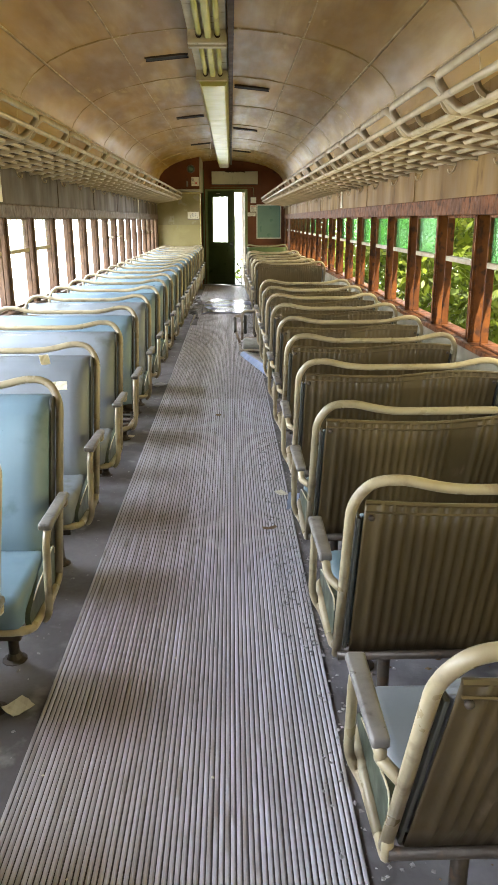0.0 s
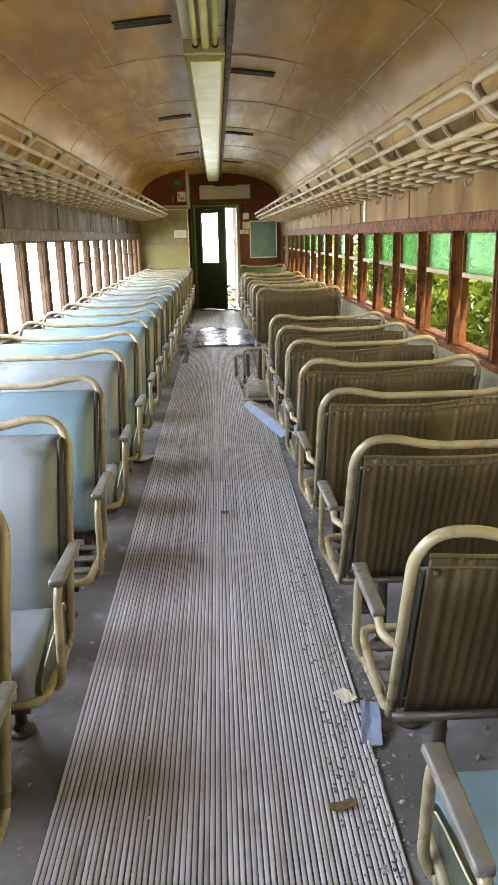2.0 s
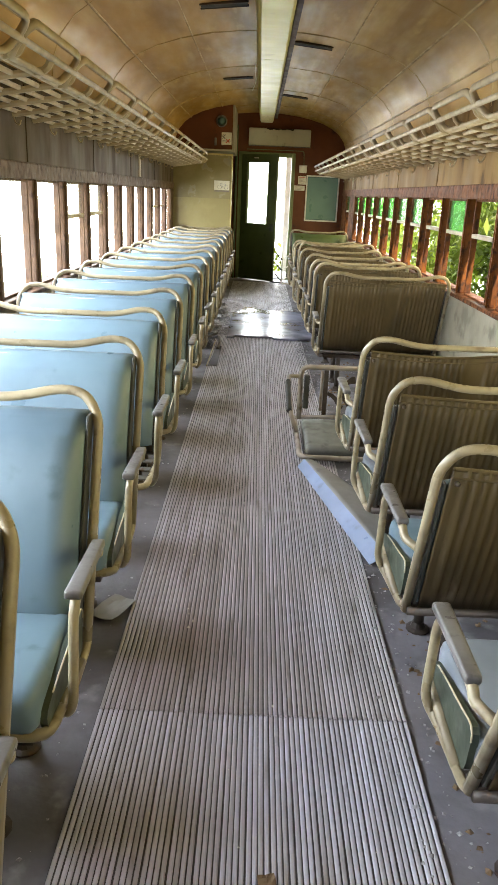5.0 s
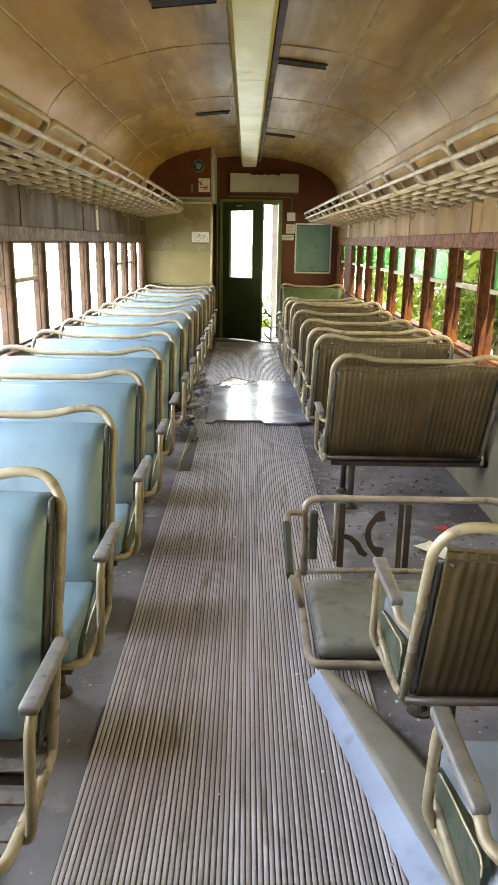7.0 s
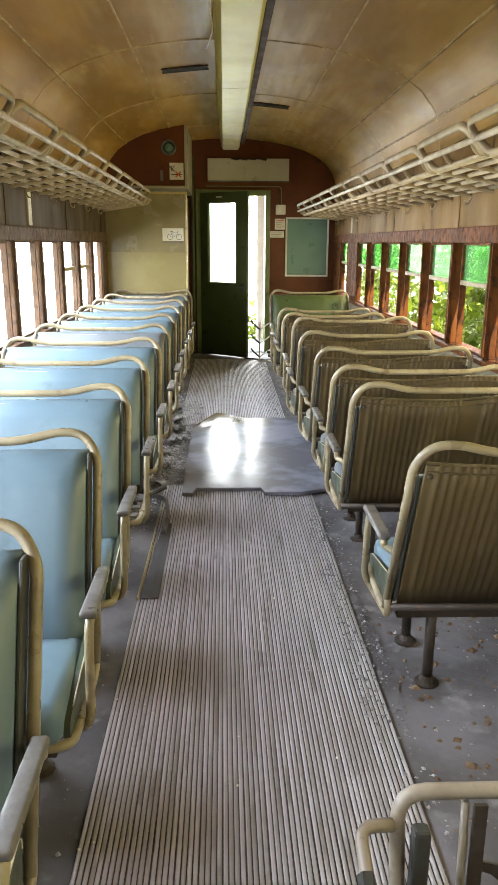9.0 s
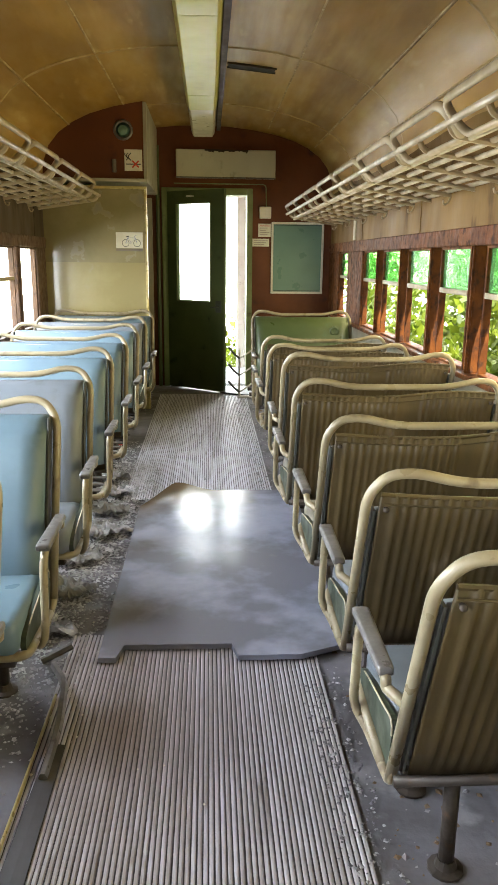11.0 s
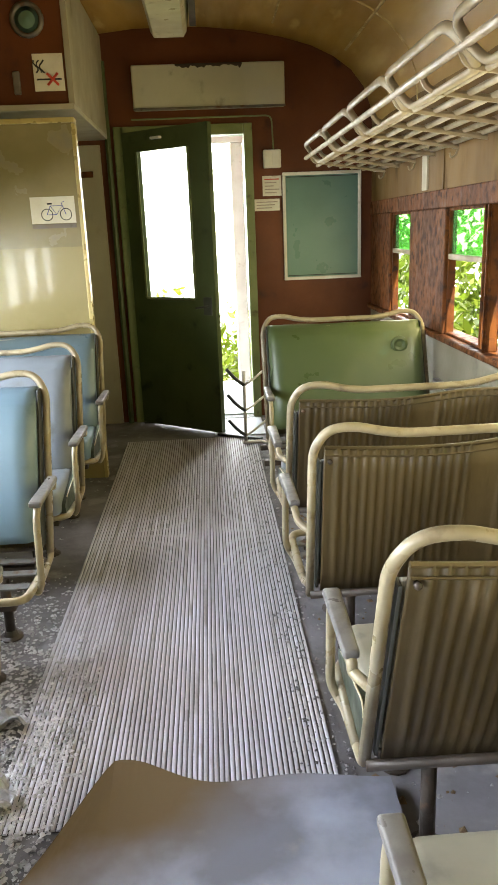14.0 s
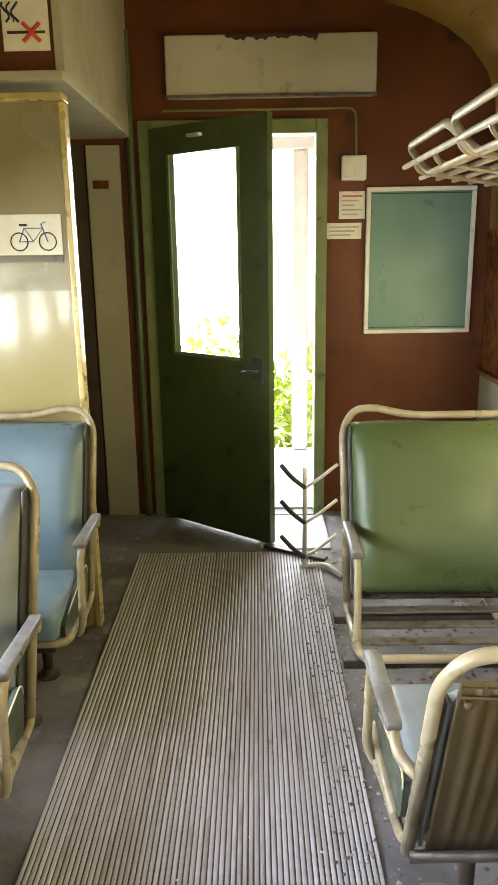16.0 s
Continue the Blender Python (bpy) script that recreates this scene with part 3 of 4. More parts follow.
# ---- seats ----
SEAT_W = 0.88


class Shape:
    """Height of the top bar and lean of the back of one seat."""

    def __init__(self, top, lean):
        self.top, self.slope = top, lean / 0.6

    def at(self, z):
        return self.slope * (self.top - z)


def top_bar(q):
    """The bent tube round the back, low corner to low corner."""
    t = q.top
    pts = [(0, q.at(0.3), 0.30), (0, q.at(t - 0.065), t - 0.065), (0.04, 0, t - 0.004), (0.11, -0.004, t + 0.003), (0.23, 0, t - 0.026),
           (SEAT_W - 0.23, 0, t - 0.026), (SEAT_W - 0.11, -0.004, t + 0.003), (SEAT_W - 0.04, 0, t - 0.004), (SEAT_W, q.at(t - 0.065), t - 0.065), (SEAT_W, q.at(0.3), 0.30)]
    return rounded(pts, 0.07, 5)


def arm_points(q, x, out):
    xo = x + out
    return rounded([(x, q.at(0.53), 0.53), (xo, q.at(0.53) + 0.06, 0.535), (xo, 0.2, 0.555), (xo, 0.47, 0.56), (xo, 0.5, 0.3), (x, 0.47, 0.255), (x, 0.23, 0.285), (x, q.at(0.34), 0.34)], 0.07, 4)


def cover_top(q, u):
    return q.top - 0.055 - 0.01 * math.sin(math.pi * 2 * u) - 0.012 * math.exp(-((u - 0.5) / 0.2) ** 2)


def ribbed_back(q):
    """The corrugated rear cover, one sheet with rounded flutes and a plain band in the middle."""
    flutes = 31

    def fn(u, v):
        x = 0.03 + (SEAT_W - 0.06) * u
        z = 0.312 + (cover_top(q, u) - 0.312) * v
        plain = v < 0.03 or 0.5 < u < 0.61 or u < 0.03 or u > 0.97
        flute = 0.0 if plain else 0.0045 * (1 - math.cos(2 * math.pi * u * flutes))
        dent = 0.005 * noise.noise((u * 3, v * 3, q.top * 40)) * v
        return (x, q.at(z) - 0.014 - flute + dent, z)
    return grid_sheet(flutes * 4, 6, fn, 0.004)


def cushion_back(q, h):
    def fn(u, v):
        w = SEAT_W - 0.052
        x = 0.026 + w * u
        edge = min(u, 1 - u) / 0.05
        puff = 0.9 if edge > 1 else 0.55 + 0.35 * math.sqrt(max(0, 1 - (1 - edge) ** 2))
        # closed section: front, top, back, bottom
        sec = [(0.012, 0.35), (0.07 * puff + 0.01, 0.36), (0.1 * puff + 0.01, 0.45), (0.105 * puff + 0.01, 0.65 + h), (0.085 * puff + 0.01, 0.775 + h), (0.05 * puff, 0.812 + h), (0.02, 0.824 + h), (0.0, 0.827 + h), (0.0, 0.6)]
        k = v * len(sec)
        i = int(k) % len(sec)
        f = k - int(k)
        p, r = sec[i], sec[(i + 1) % len(sec)]
        y, z = p[0] + (r[0] - p[0]) * f, p[1] + (r[1] - p[1]) * f
        wob = 0.007 * noise.noise((x * 4, z * 4, q.top * 30)) + 0.002 * noise.noise((x * 15, z * 9, 4.0))
        return (x, q.at(z) + y + wob, z + 0.5 * wob)
    bm = grid_sheet(22, 27, fn)
    bmesh.ops.remove_doubles(bm, verts=bm.verts, dist=1e-5)
    bmesh.ops.holes_fill(bm, edges=[e for e in bm.edges if e.is_boundary], sides=0)
    return bm


def cushion_seat(q):
    bm = box(0.018, SEAT_W - 0.03, q.at(0.34) + 0.025, 0.62, 0.3, 0.405, 0.035, seg=3)
    for v in bm.verts:
        if v.co.z > 0.36:
            v.co.z += 0.02 * math.sin(math.pi * (v.co.y - 0.2) / 0.42) - 0.012 * (1 if v.co.y < 0.3 else 0)
    return bm


def side_panel(x, thick):
    """The shaped flank of the seat, curved down from the back to the front edge."""
    outline = rounded([(x, 0.25, 0.42), (x, 0.34, 0.4), (x, 0.5, 0.375), (x, 0.595, 0.35), (x, 0.575, 0.29), (x, 0.44, 0.262), (x, 0.27, 0.285)], 0.04, 3, True)
    bm = bmesh.new()
    a, b = [bm.verts.new(p) for p in outline], [bm.verts.new(p + Vector((thick, 0, 0))) for p in outline]
    bm.faces.new(a[::-1])
    bm.faces.new(b)
    for i in range(len(a)):
        bm.faces.new((a[i], a[(i + 1) % len(a)], b[(i + 1) % len(a)], b[i]))
    return bm, outline


def make_seat(cushion="blue", seat_cushion=True, label="", group="", seat_mat=None, top=0.9, lean=0.23):
    seat = empty("coach_seat", label, "seat", group)
    q = Shape(top, lean)
    h = top - (0.872 if "rear" in group else 0.925)
    part("back_frame", tube(top_bar(q), 0.0132, 10), M["tube"], seat, "cream-painted bent steel tube", smooth=True)
    part("armrest_tube", tube(arm_points(q, 0, -0.03), 0.0118, 10), M["tube"], seat, smooth=True)
    part("armrest_tube", tube(arm_points(q, SEAT_W, 0.0), 0.0118, 10), M["tube"], seat, smooth=True)
    for x in (-0.03, SEAT_W):
        bm = box(x - 0.021, x + 0.021, 0.2, 0.475, 0.558, 0.58, 0.008, seg=3)
        for v in bm.verts:
            v.co.x = x + (v.co.x - x) * (0.8 + 0.2 * min(1, (v.co.y - 0.2) / 0.15))
        part("armrest_pad", bm, M["pad"], seat, "scuffed grey armrest pad", smooth=True)
    part("lower_rail", tube([(0.0, q.at(0.31) - 0.022, 0.31), (SEAT_W, q.at(0.31) - 0.022, 0.31)], 0.0125, 8), M["rustdark"], seat, smooth=True)
    part("front_rail", tube(rounded([(0, 0.3, 0.28), (0.0, 0.6, 0.3), (SEAT_W, 0.6, 0.3), (SEAT_W, 0.3, 0.28)], 0.05, 4), 0.014, 8), M["tube"], seat, smooth=True)
    cover = part("rear_cover", ribbed_back(q), M["ribbed"], seat, "brown corrugated rear cover", smooth=True)
    part("top_welt", tube([(0.03 + (SEAT_W - 0.06) * i / 16, q.at(cover_top(q, i / 16)) - 0.014, cover_top(q, i / 16)) for i in range(17)], 0.006, 6), M["ribbed"], cover)
    part("second_welt", tube([(0.03 + (SEAT_W - 0.06) * i / 16, q.at(cover_top(q, i / 16)) - 0.018, cover_top(q, i / 16) - 0.022) for i in range(17)], 0.003, 5), M["ribbed"], cover)
    for x in (0.045, SEAT_W - 0.045):
        z = top - 0.095
        knob = part("knob", lathe([(0.005, 0.0), (0.005, 0.01), (0.0075, 0.012), (0.0075, 0.017), (0.004, 0.02)], 10), M["rustdark"], seat, smooth=True)
        knob.matrix_basis = pose(x, q.at(z) - 0.012, z, 90, 0, 0)
    part("back_cushion", cushion_back(q, h), M[cushion], seat, "%s vinyl back cushion" % cushion, smooth=True)
    part("piping", tube(rounded([(0.036, q.at(0.36) + 0.05, 0.37), (0.034, q.at(0.6) + 0.06, 0.6), (0.036, q.at(0.82 + h) + 0.03, 0.814 + h), (SEAT_W - 0.036, q.at(0.82 + h) + 0.03, 0.814 + h), (SEAT_W - 0.034, q.at(0.6) + 0.06, 0.6), (SEAT_W - 0.036, q.at(0.36) + 0.05, 0.37)], 0.03, 3), 0.004, 6), M["lampbox"], seat)
    for x in (0.0165, SEAT_W - 0.0245):
        bm = box(x, x + 0.008, -0.012, 0.045, 0.33, 0.822 + h, 0.002)
        for v in bm.verts:
            v.co.y += q.at(v.co.z)
        part("side_wrap", bm, M["dark"], seat, "dark vinyl edge of the back")
    if seat_cushion:
        part("seat_cushion", cushion_seat(q), M[seat_mat or cushion], seat, smooth=True)
        bm, outline = side_panel(0.004, 0.016)
        flank = part("seat_side", bm, M["flank"], seat, "dark green vinyl flank of the seat")
        part("edge_piping", tube([p + Vector((0, 0, 0.002)) for p in outline[:12]], 0.0024, 5), M["lampbox"], flank)
    else:
        for k in range(3):
            y = 0.3 + 0.1 * k
            part("slat", box(0.01, SEAT_W - 0.01, y - 0.02, y + 0.02, 0.297, 0.305, 0.002), M["steel"], seat)
        for x in (0.33, 0.4):
            part("cross_bar", box(x - 0.012, x + 0.012, 0.2, 0.6, 0.285, 0.297, 0.002), M["tube"], seat)
    for x, y in ((0.16, 0.29), (0.15, 0.56)):
        leg = part("leg", tube([(x, y, 0.012), (x, y, 0.27)], 0.018, 10), M["rustdark"], seat, smooth=True)
        part("foot_flange", lathe([(0.042, 0.0), (0.042, 0.006), (0.027, 0.012), (0.02, 0.03)], 12, at=(x, y, 0.001)), M["rustdark"], leg)
    for y in (0.29, 0.56):
        part("under_beam", box(0.04, SEAT_W + 0.05, y - 0.02, y + 0.02, 0.255, 0.283, 0.004), M["rustdark"], seat)
    return seat


SEAT_KINDS = {
    "rb": ("blue", True, "steel-tube coach bench with a brown corrugated back and blue cushion", "benches facing the door"),
    "rn": ("grey", False, "steel-tube coach bench with its seat cushion missing", "benches facing the door"),
    "r": ("grey", True, "steel-tube coach bench with a brown corrugated back and grey cushion", "benches facing the door"),
    "rc": ("cream", True, "steel-tube coach bench with a brown corrugated back and dusty cream cushion", "benches facing the door"),
    "b": ("blue", True, "coach bench with blue vinyl cushions and cream tube frame", "benches facing the rear"),
    "g": ("grey", True, "coach bench with faded grey-blue vinyl cushions", "benches facing the rear"),
    "bn": ("blue", False, "blue-backed coach bench with bare slats for a seat", "benches facing the rear"),
}
# kind, place along the coach, height of the top bar, lean of the back, place of the aisle end
RIGHT_ROW = [
    ("r", 8.755, 0.86, 0.2, 0.428), ("r", 8.03, 0.86, 0.21, 0.425), ("rb", 7.33, 0.86, 0.2, 0.428), ("r", 6.615, 0.86, 0.23, 0.428),
    ("rn", 5.895, 0.86, 0.2, 0.428), ("rn", 5.18, 0.86, 0.23, 0.428), ("rn", 4.47, 0.86, 0.2, 0.425), ("rb", 3.72, 0.86, 0.23, 0.42),
    ("rb", 2.99, 0.86, 0.18, 0.42), ("r", 2.26, 0.88, 0.26, 0.425), ("rb", 10.95, 0.92, 0.26, 0.445), ("r", 11.94, 0.9, 0.23, 0.445),
    ("r", 12.5, 0.88, 0.23, 0.445), ("rc", 13.13, 0.88, 0.2, 0.44), ("rc", 13.85, 0.885, 0.165, 0.42), ("rc", 14.54, 0.91, 0.22, 0.44),
    ("rn", 15.39, 0.86, 0.13, 0.43), ("r", 16.03, 0.845, 0.2, 0.44)]
LEFT_Y = [17.62 - 0.7215 * k for k in range(24)]
XR, XL = 0.428, -0.445
built = {}


def place(kind, top, lean, m):
    key = (kind, top, lean)
    if key in built:
        return copy_thing(built[key], m)
    cushion, has_seat, label, group = SEAT_KINDS[kind]
    built[key] = make_seat(cushion, has_seat, label, group, top=top, lean=lean)
    built[key].matrix_basis = m
    return built[key]


rng = random.Random(11)
for kind, y, top, lean, x in RIGHT_ROW:
    place(kind, top, lean, pose(x, y, 0, 0, 0, rng.uniform(-0.7, 0.7)))
for i, y in enumerate(LEFT_Y):
    kind = "bn" if i in (2, 3, 4, 7, 12, 16) else "g" if i in (1, 5, 15, 17, 18, 20) else "b"
    place(kind, 0.91, 0.23, pose(XL, y, 0, rng.uniform(-0.8, 0.8), 0, 180 + rng.uniform(-0.8, 0.8)))

green = make_seat("green", False, "coach bench with a green vinyl back and an open seat frame", "benches facing the rear", top=0.92)
green.matrix_basis = pose(XR + SEAT_W + 0.02, 17.52, 0, 0, 0, 180)
button = tagged(part("back_button", lathe([(0.045, 0.0), (0.045, 0.006), (0.03, 0.01), (0.016, 0.004)], 14), M["green"], green, "torn round button"), "torn round button")
button.matrix_basis = pose(0.16, 0.165, 0.765, -90, 0, 0)

# ---- overturned bench in the gap ----
tip = empty("overturned_bench", "bench tipped on its back with its seat frame upright", "seat", at=pose(0.235, 0, 0))
part("back_frame", tube(rounded([(0, 10.2, 0.07), (0, 9.5, 0.05), (0.9, 9.5, 0.05), (0.9, 10.2, 0.07)], 0.06, 4), 0.0165, 8), M["oldtube"], tip, smooth=True)
bm = box(0.035, 0.87, 9.54, 10.09, 0.035, 0.105, 0.03, seg=3)
part("back_cushion", bm, M["grime"], tip, "grimy grey vinyl back cushion", smooth=True)
part("seat_frame", tube(rounded([(0.03, 10.2, 0.06), (0.03, 10.27, 0.39), (0.9, 10.27, 0.39), (0.9, 10.2, 0.06)], 0.06, 4), 0.0165, 8), M["oldtube"], tip, smooth=True)
part("frame_bar", tube([(0.03, 10.205, 0.075), (0.3, 10.2, 0.085), (0.9, 10.2, 0.078)], 0.013, 8), M["oldtube"], tip, smooth=True)
for x0, x1 in ((0.178, 0.206), (0.437, 0.46), (0.468, 0.494)):
    bm = box(x0, x1, -0.005, 0.005, 0.08, 0.378, 0.002)
    bmesh.ops.transform(bm, matrix=Matrix.Translation((0, 10.245, 0)), verts=bm.verts)
    part("cross_bar", bm, M["rustdark"], tip)
part("cross_tube", tube([(0.166, 10.245, 0.11), (0.166, 10.26, 0.37)], 0.009, 8), M["oldtube"], tip, smooth=True)


def flat_plate(line, widths):
    """A thin upright steel plate that follows a bent line."""
    bm = bmesh.new()
    rows = []
    for i, (x, z) in enumerate(line):
        xa, za = line[max(0, i - 1)]
        xb, zb = line[min(len(line) - 1, i + 1)]
        d = Vector((xb - xa, 0, zb - za)).normalized()
        n_ = Vector((-d.z, 0, d.x)) * widths[i] / 2
        c = Vector((x, 10.25, z))
        rows.append([bm.verts.new(c + n_ + Vector((0, e, 0))) for e in (-0.003, 0.003)] + [bm.verts.new(c - n_ + Vector((0, e, 0))) for e in (0.003, -0.003)])
    for a, b in zip(rows, rows[1:]):
        for j in range(4):
            bm.faces.new((a[j], a[(j + 1) % 4], b[(j + 1) % 4], b[j]))
    bm.faces.new(rows[0])
    bm.faces.new(rows[-1][::-1])
    return bm


arc = [(0.385 - 0.075 * math.sin(a), 0.235 + 0.088 * math.cos(a)) for a in [math.pi * (0.02 + 0.96 * j / 14) for j in range(15)]]
part("crescent_plate", flat_plate(arc, [0.045, 0.05, 0.04] + [0.026] * 9 + [0.04, 0.05, 0.045]), M["rustdark"], tip, "curved steel pivot plate")
part("bracket", flat_plate([(0.206, 0.225), (0.235, 0.215), (0.262, 0.19), (0.285, 0.15), (0.31, 0.135)], [0.022, 0.026, 0.028, 0.03, 0.02]), M["rustdark"], tip)
part("armrest_tube", tube(rounded([(0.02, 10.25, 0.33), (-0.05, 10.24, 0.335), (-0.05, 10.1, 0.3), (-0.04, 9.88, 0.18), (0.0, 9.87, 0.08)], 0.05, 4), 0.0135, 8), M["oldtube"], tip, smooth=True)
part("armrest_pad", tube([(-0.055, 10.14, 0.32), (-0.05, 9.9, 0.2)], 0.024, 6, flat=0.7), M["dark"], tip, "black armrest pad")
part("armrest_pad", box(0.05, 0.085, 10.2, 10.235, 0.13, 0.35, 0.008), M["dark"], tip)

# ---- bent sheet lying on the aisle edge ----
sheet = empty("bent_sheet", "bent pale blue and grey sheet lying by the mat edge", "metal sheet")


def sheet_side(u, v):
    a, b = Vector((0.225, 9.46, 0.01)), Vector((0.465, 8.34, 0.01))
    c, d = Vector((0.262, 9.47, 0.05)), Vector((0.53, 8.33, 0.06))
    return a.lerp(b, u).lerp(c.lerp(d, u), v)


def sheet_top(u, v):
    c, d = Vector((0.263, 9.47, 0.05)), Vector((0.531, 8.33, 0.06))
    e, f = Vector((0.325, 9.45, 0.045)), Vector((0.645, 8.17, 0.012))
    p = c.lerp(d, u).lerp(e.lerp(f, u), v)
    p.z += 0.008 * math.sin(math.pi * v)
    p.x += 0.11 * math.sin(math.pi * u) * v
    return p


part("folded_edge", grid_sheet(10, 2, sheet_side, 0.003), M["sheetblue"], sheet, "pale blue folded edge")
part("top_face", grid_sheet(14, 6, sheet_top, 0.003), M["sheetgrey"], sheet, "dusty grey face", smooth=True)

# ---- loose floor plate over the mat ----
plate = empty("floor_plate", "loose dusty grey sheet laid over the aisle mat", "floor plate")


def plate_fn(u, v):
    x = -0.325 + 0.89 * u
    far = 15.045 + 0.075 * math.exp(-((u - 0.27) / 0.17) ** 2) - 0.3 * max(0, 0.2 - u) / 0.2 + 0.012 * math.sin(11 * u) - 0.05 * max(0, u - 0.75)
    near = 13.165 + (0.065 if 0.09 < u < 0.525 else -0.02 if u < 0.8 else -0.02 + 0.4 * (u - 0.8)) + 0.004 * noise.noise((u * 20, 0, 0))
    y = near + (far - near) * v
    curl = 0.026 * max(0, (v - 0.86) / 0.14) ** 2 * math.exp(-((u - 0.2) / 0.13) ** 2)
    return (x, y, 0.032 + curl + 0.004 * noise.noise((x * 3, y * 3, 0)))


bm = grid_sheet(44, 44, plate_fn, 0.02)
part("sheet", bm, M["plate"], plate)
part("batten", box(-0.3, 0.54, 13.25, 13.31, 0.011, 0.022), M["plate_edge"], plate)


# ---- luggage racks ----
def luggage_rack(s, y0, y1):
    rack = empty("luggage_rack", "long cream-painted steel luggage rack above the windows", "luggage rack", "luggage racks")
    xf, xb = (0.855, 1.335) if s > 0 else (-0.86, -1.36)
    zf, zb = (1.82, 1.73) if s > 0 else (1.88, 1.785)
    part("front_rail", tube([(xf, y0, zf), (xf, y1, zf)], 0.013, 8), M["rack"], rack, smooth=True)
    part("slat", tube([(xf, y0, 0), (xf, y1, 0)], 0.0108, 6), M["rack"], rack, smooth=True)
    me = rack.children[-1].data
    rack.children[-1].matrix_basis = pose((xb - xf) * 0.16, 0, zf + (zb - zf) * 0.16 - 0.035)
    for k in range(1, 6):
        f = 0.16 + 0.16 * k
        shared("slat", me, rack, pose((xb - xf) * f, 0, zf - 0.035 + (zb - zf + 0.03) * f))
    first = None
    k = 0
    y = y0 + 0.05
    while y < y1:
        if first is None:
            bm = tube(rounded([(xf, 0, zf + 0.01), (xf + s * 0.02, 0, zf - 0.04), (xb, 0, zb - 0.02)], 0.03, 4), 0.009, 6, flat=1.9)
            ob = part("bracket", bm, M["rack"], rack)
            first = ob.data
            hook = part("hook", tube(rounded([(xb, 0, zb - 0.02), (xb - s * 0.012, 0, zb - 0.06), (xb - s * 0.035, 0, zb - 0.07), (xb - s * 0.04, 0, zb - 0.045)], 0.015, 3), 0.005, 6), M["rack"], rack)
            hook_me = hook.data
            ob.matrix_basis = hook.matrix_basis = pose(0, y, 0)
        else:
            shared("bracket", first, rack, pose(0, y, 0))
            if k % 2 == 0:
                shared("hook", hook_me, rack, pose(0, y, 0))
        y += WPITCH / 2
        k += 1
    loop = None
    y = y0 + 0.02
    while y + 0.66 < y1 + 0.1:
        if loop is None:
            pts = rounded([(xf + s * 0.05, 0, zf - 0.05), (xf - s * 0.04, 0, zf + 0.055), (xf - s * 0.04, 0.69, zf + 0.055), (xf + s * 0.05, 0.69, zf - 0.05)], 0.066, 7, True)
            ob = part("guard_loop", tube(pts, 0.0115, 8, True, flat=1.5), M["rack"], rack, smooth=True)
            loop = ob.data
            ob.matrix_basis = pose(0, y, 0)
        else:
            shared("guard_loop", loop, rack, pose(0, y, 0))
        y += WPITCH
    return rack


luggage_rack(1, -2.4, 18.66)
luggage_rack(-1, -2.4, 17.45)

# ---- light trunking along the ceiling ----
trunk = empty("light_trunking", "long ceiling light trunking with yellowed glossy covers", "ceiling light")
BX0, BX1, BZ = -0.105, 0.125, 2.49


def trunk_section(name, y0, y1, mat, inset=0.0, zb=BZ, label=""):
    bm = bmesh.new()
    sec = [(BX0 - 0.03 + inset, 2.72), (BX0 + inset, zb + 0.03), (BX0 + 0.02 + inset, zb), (BX1 - 0.02 - inset, zb), (BX1 - inset, zb + 0.03), (BX1 + 0.03 - inset, 2.72)]
    a = [bm.verts.new((x, y0, z)) for x, z in sec]
    b = [bm.verts.new((x, y1, z)) for x, z in sec]
    for j in range(5):
        bm.faces.new((a[j], a[j + 1], b[j + 1], b[j]))
    bm.faces.new(a[::-1])
    bm.faces.new(b)
    return part(name, bm, mat, trunk, label)


y = 8.12
while y < 16.4:
    y2 = min(y + 2.2, 16.5)
    trunk_section("cover", y, y2 - 0.006, M["cover"])
    y = y2
trunk_section("end_cover", 16.5, 17.02, M["cover"])
trunk_section("end_box", 17.03, 18.4, M["lampbox"], 0.008, BZ + 0.012)
# dark strip added where the gap beside the trunking lies in shade
part("side_board", box(BX1 + 0.012, BX1 + 0.05, CAR0, 18.4, 2.56, 2.715), M["slot"], trunk, "dark strip standing in for the shaded gap along the trunking")
k = 0
y = 8.1
while y > -2:
    y1 = y - 1.28
    part("lamp_tray", box(BX0 - 0.02, BX1 + 0.005, y1, y, 2.6, 2.66, 0.008), M["lampbox"], trunk)
    for x in (BX0 + 0.055, BX1 - 0.055):
        part("lamp_tube", tube([(x, y1 + 0.05, 2.575), (x, y - 0.05, 2.575)], 0.017, 10), M["cover"], trunk, "unlit fluorescent tube", smooth=True)
    part("ridge", box(-0.012, 0.032, y1 + 0.04, y - 0.04, 2.545, 2.602, 0.012), M["cover"], trunk)
    for yy in (y - 0.03, y1 + 0.03):
        bm = box(BX0 - 0.02, BX1 + 0.005, yy - 0.028, yy + 0.028, 2.52, 2.606, 0.006)
        part("end_plate", bm, M["lampbox"], trunk)
        for x in (BX0 + 0.055, BX1 - 0.055):
            part("lamp_holder", tube([(x, yy - 0.034, 2.566), (x, yy + 0.034, 2.566)], 0.02, 10), M["slot"], trunk)
    y = y1 - 0.06
part("hanging_wire", tube(rounded([(-0.12, 12.6, 2.5), (-0.14, 12.62, 2.42), (-0.115, 12.6, 2.34), (-0.15, 12.6, 2.26)], 0.04, 3), 0.003, 5), M["white"], trunk)

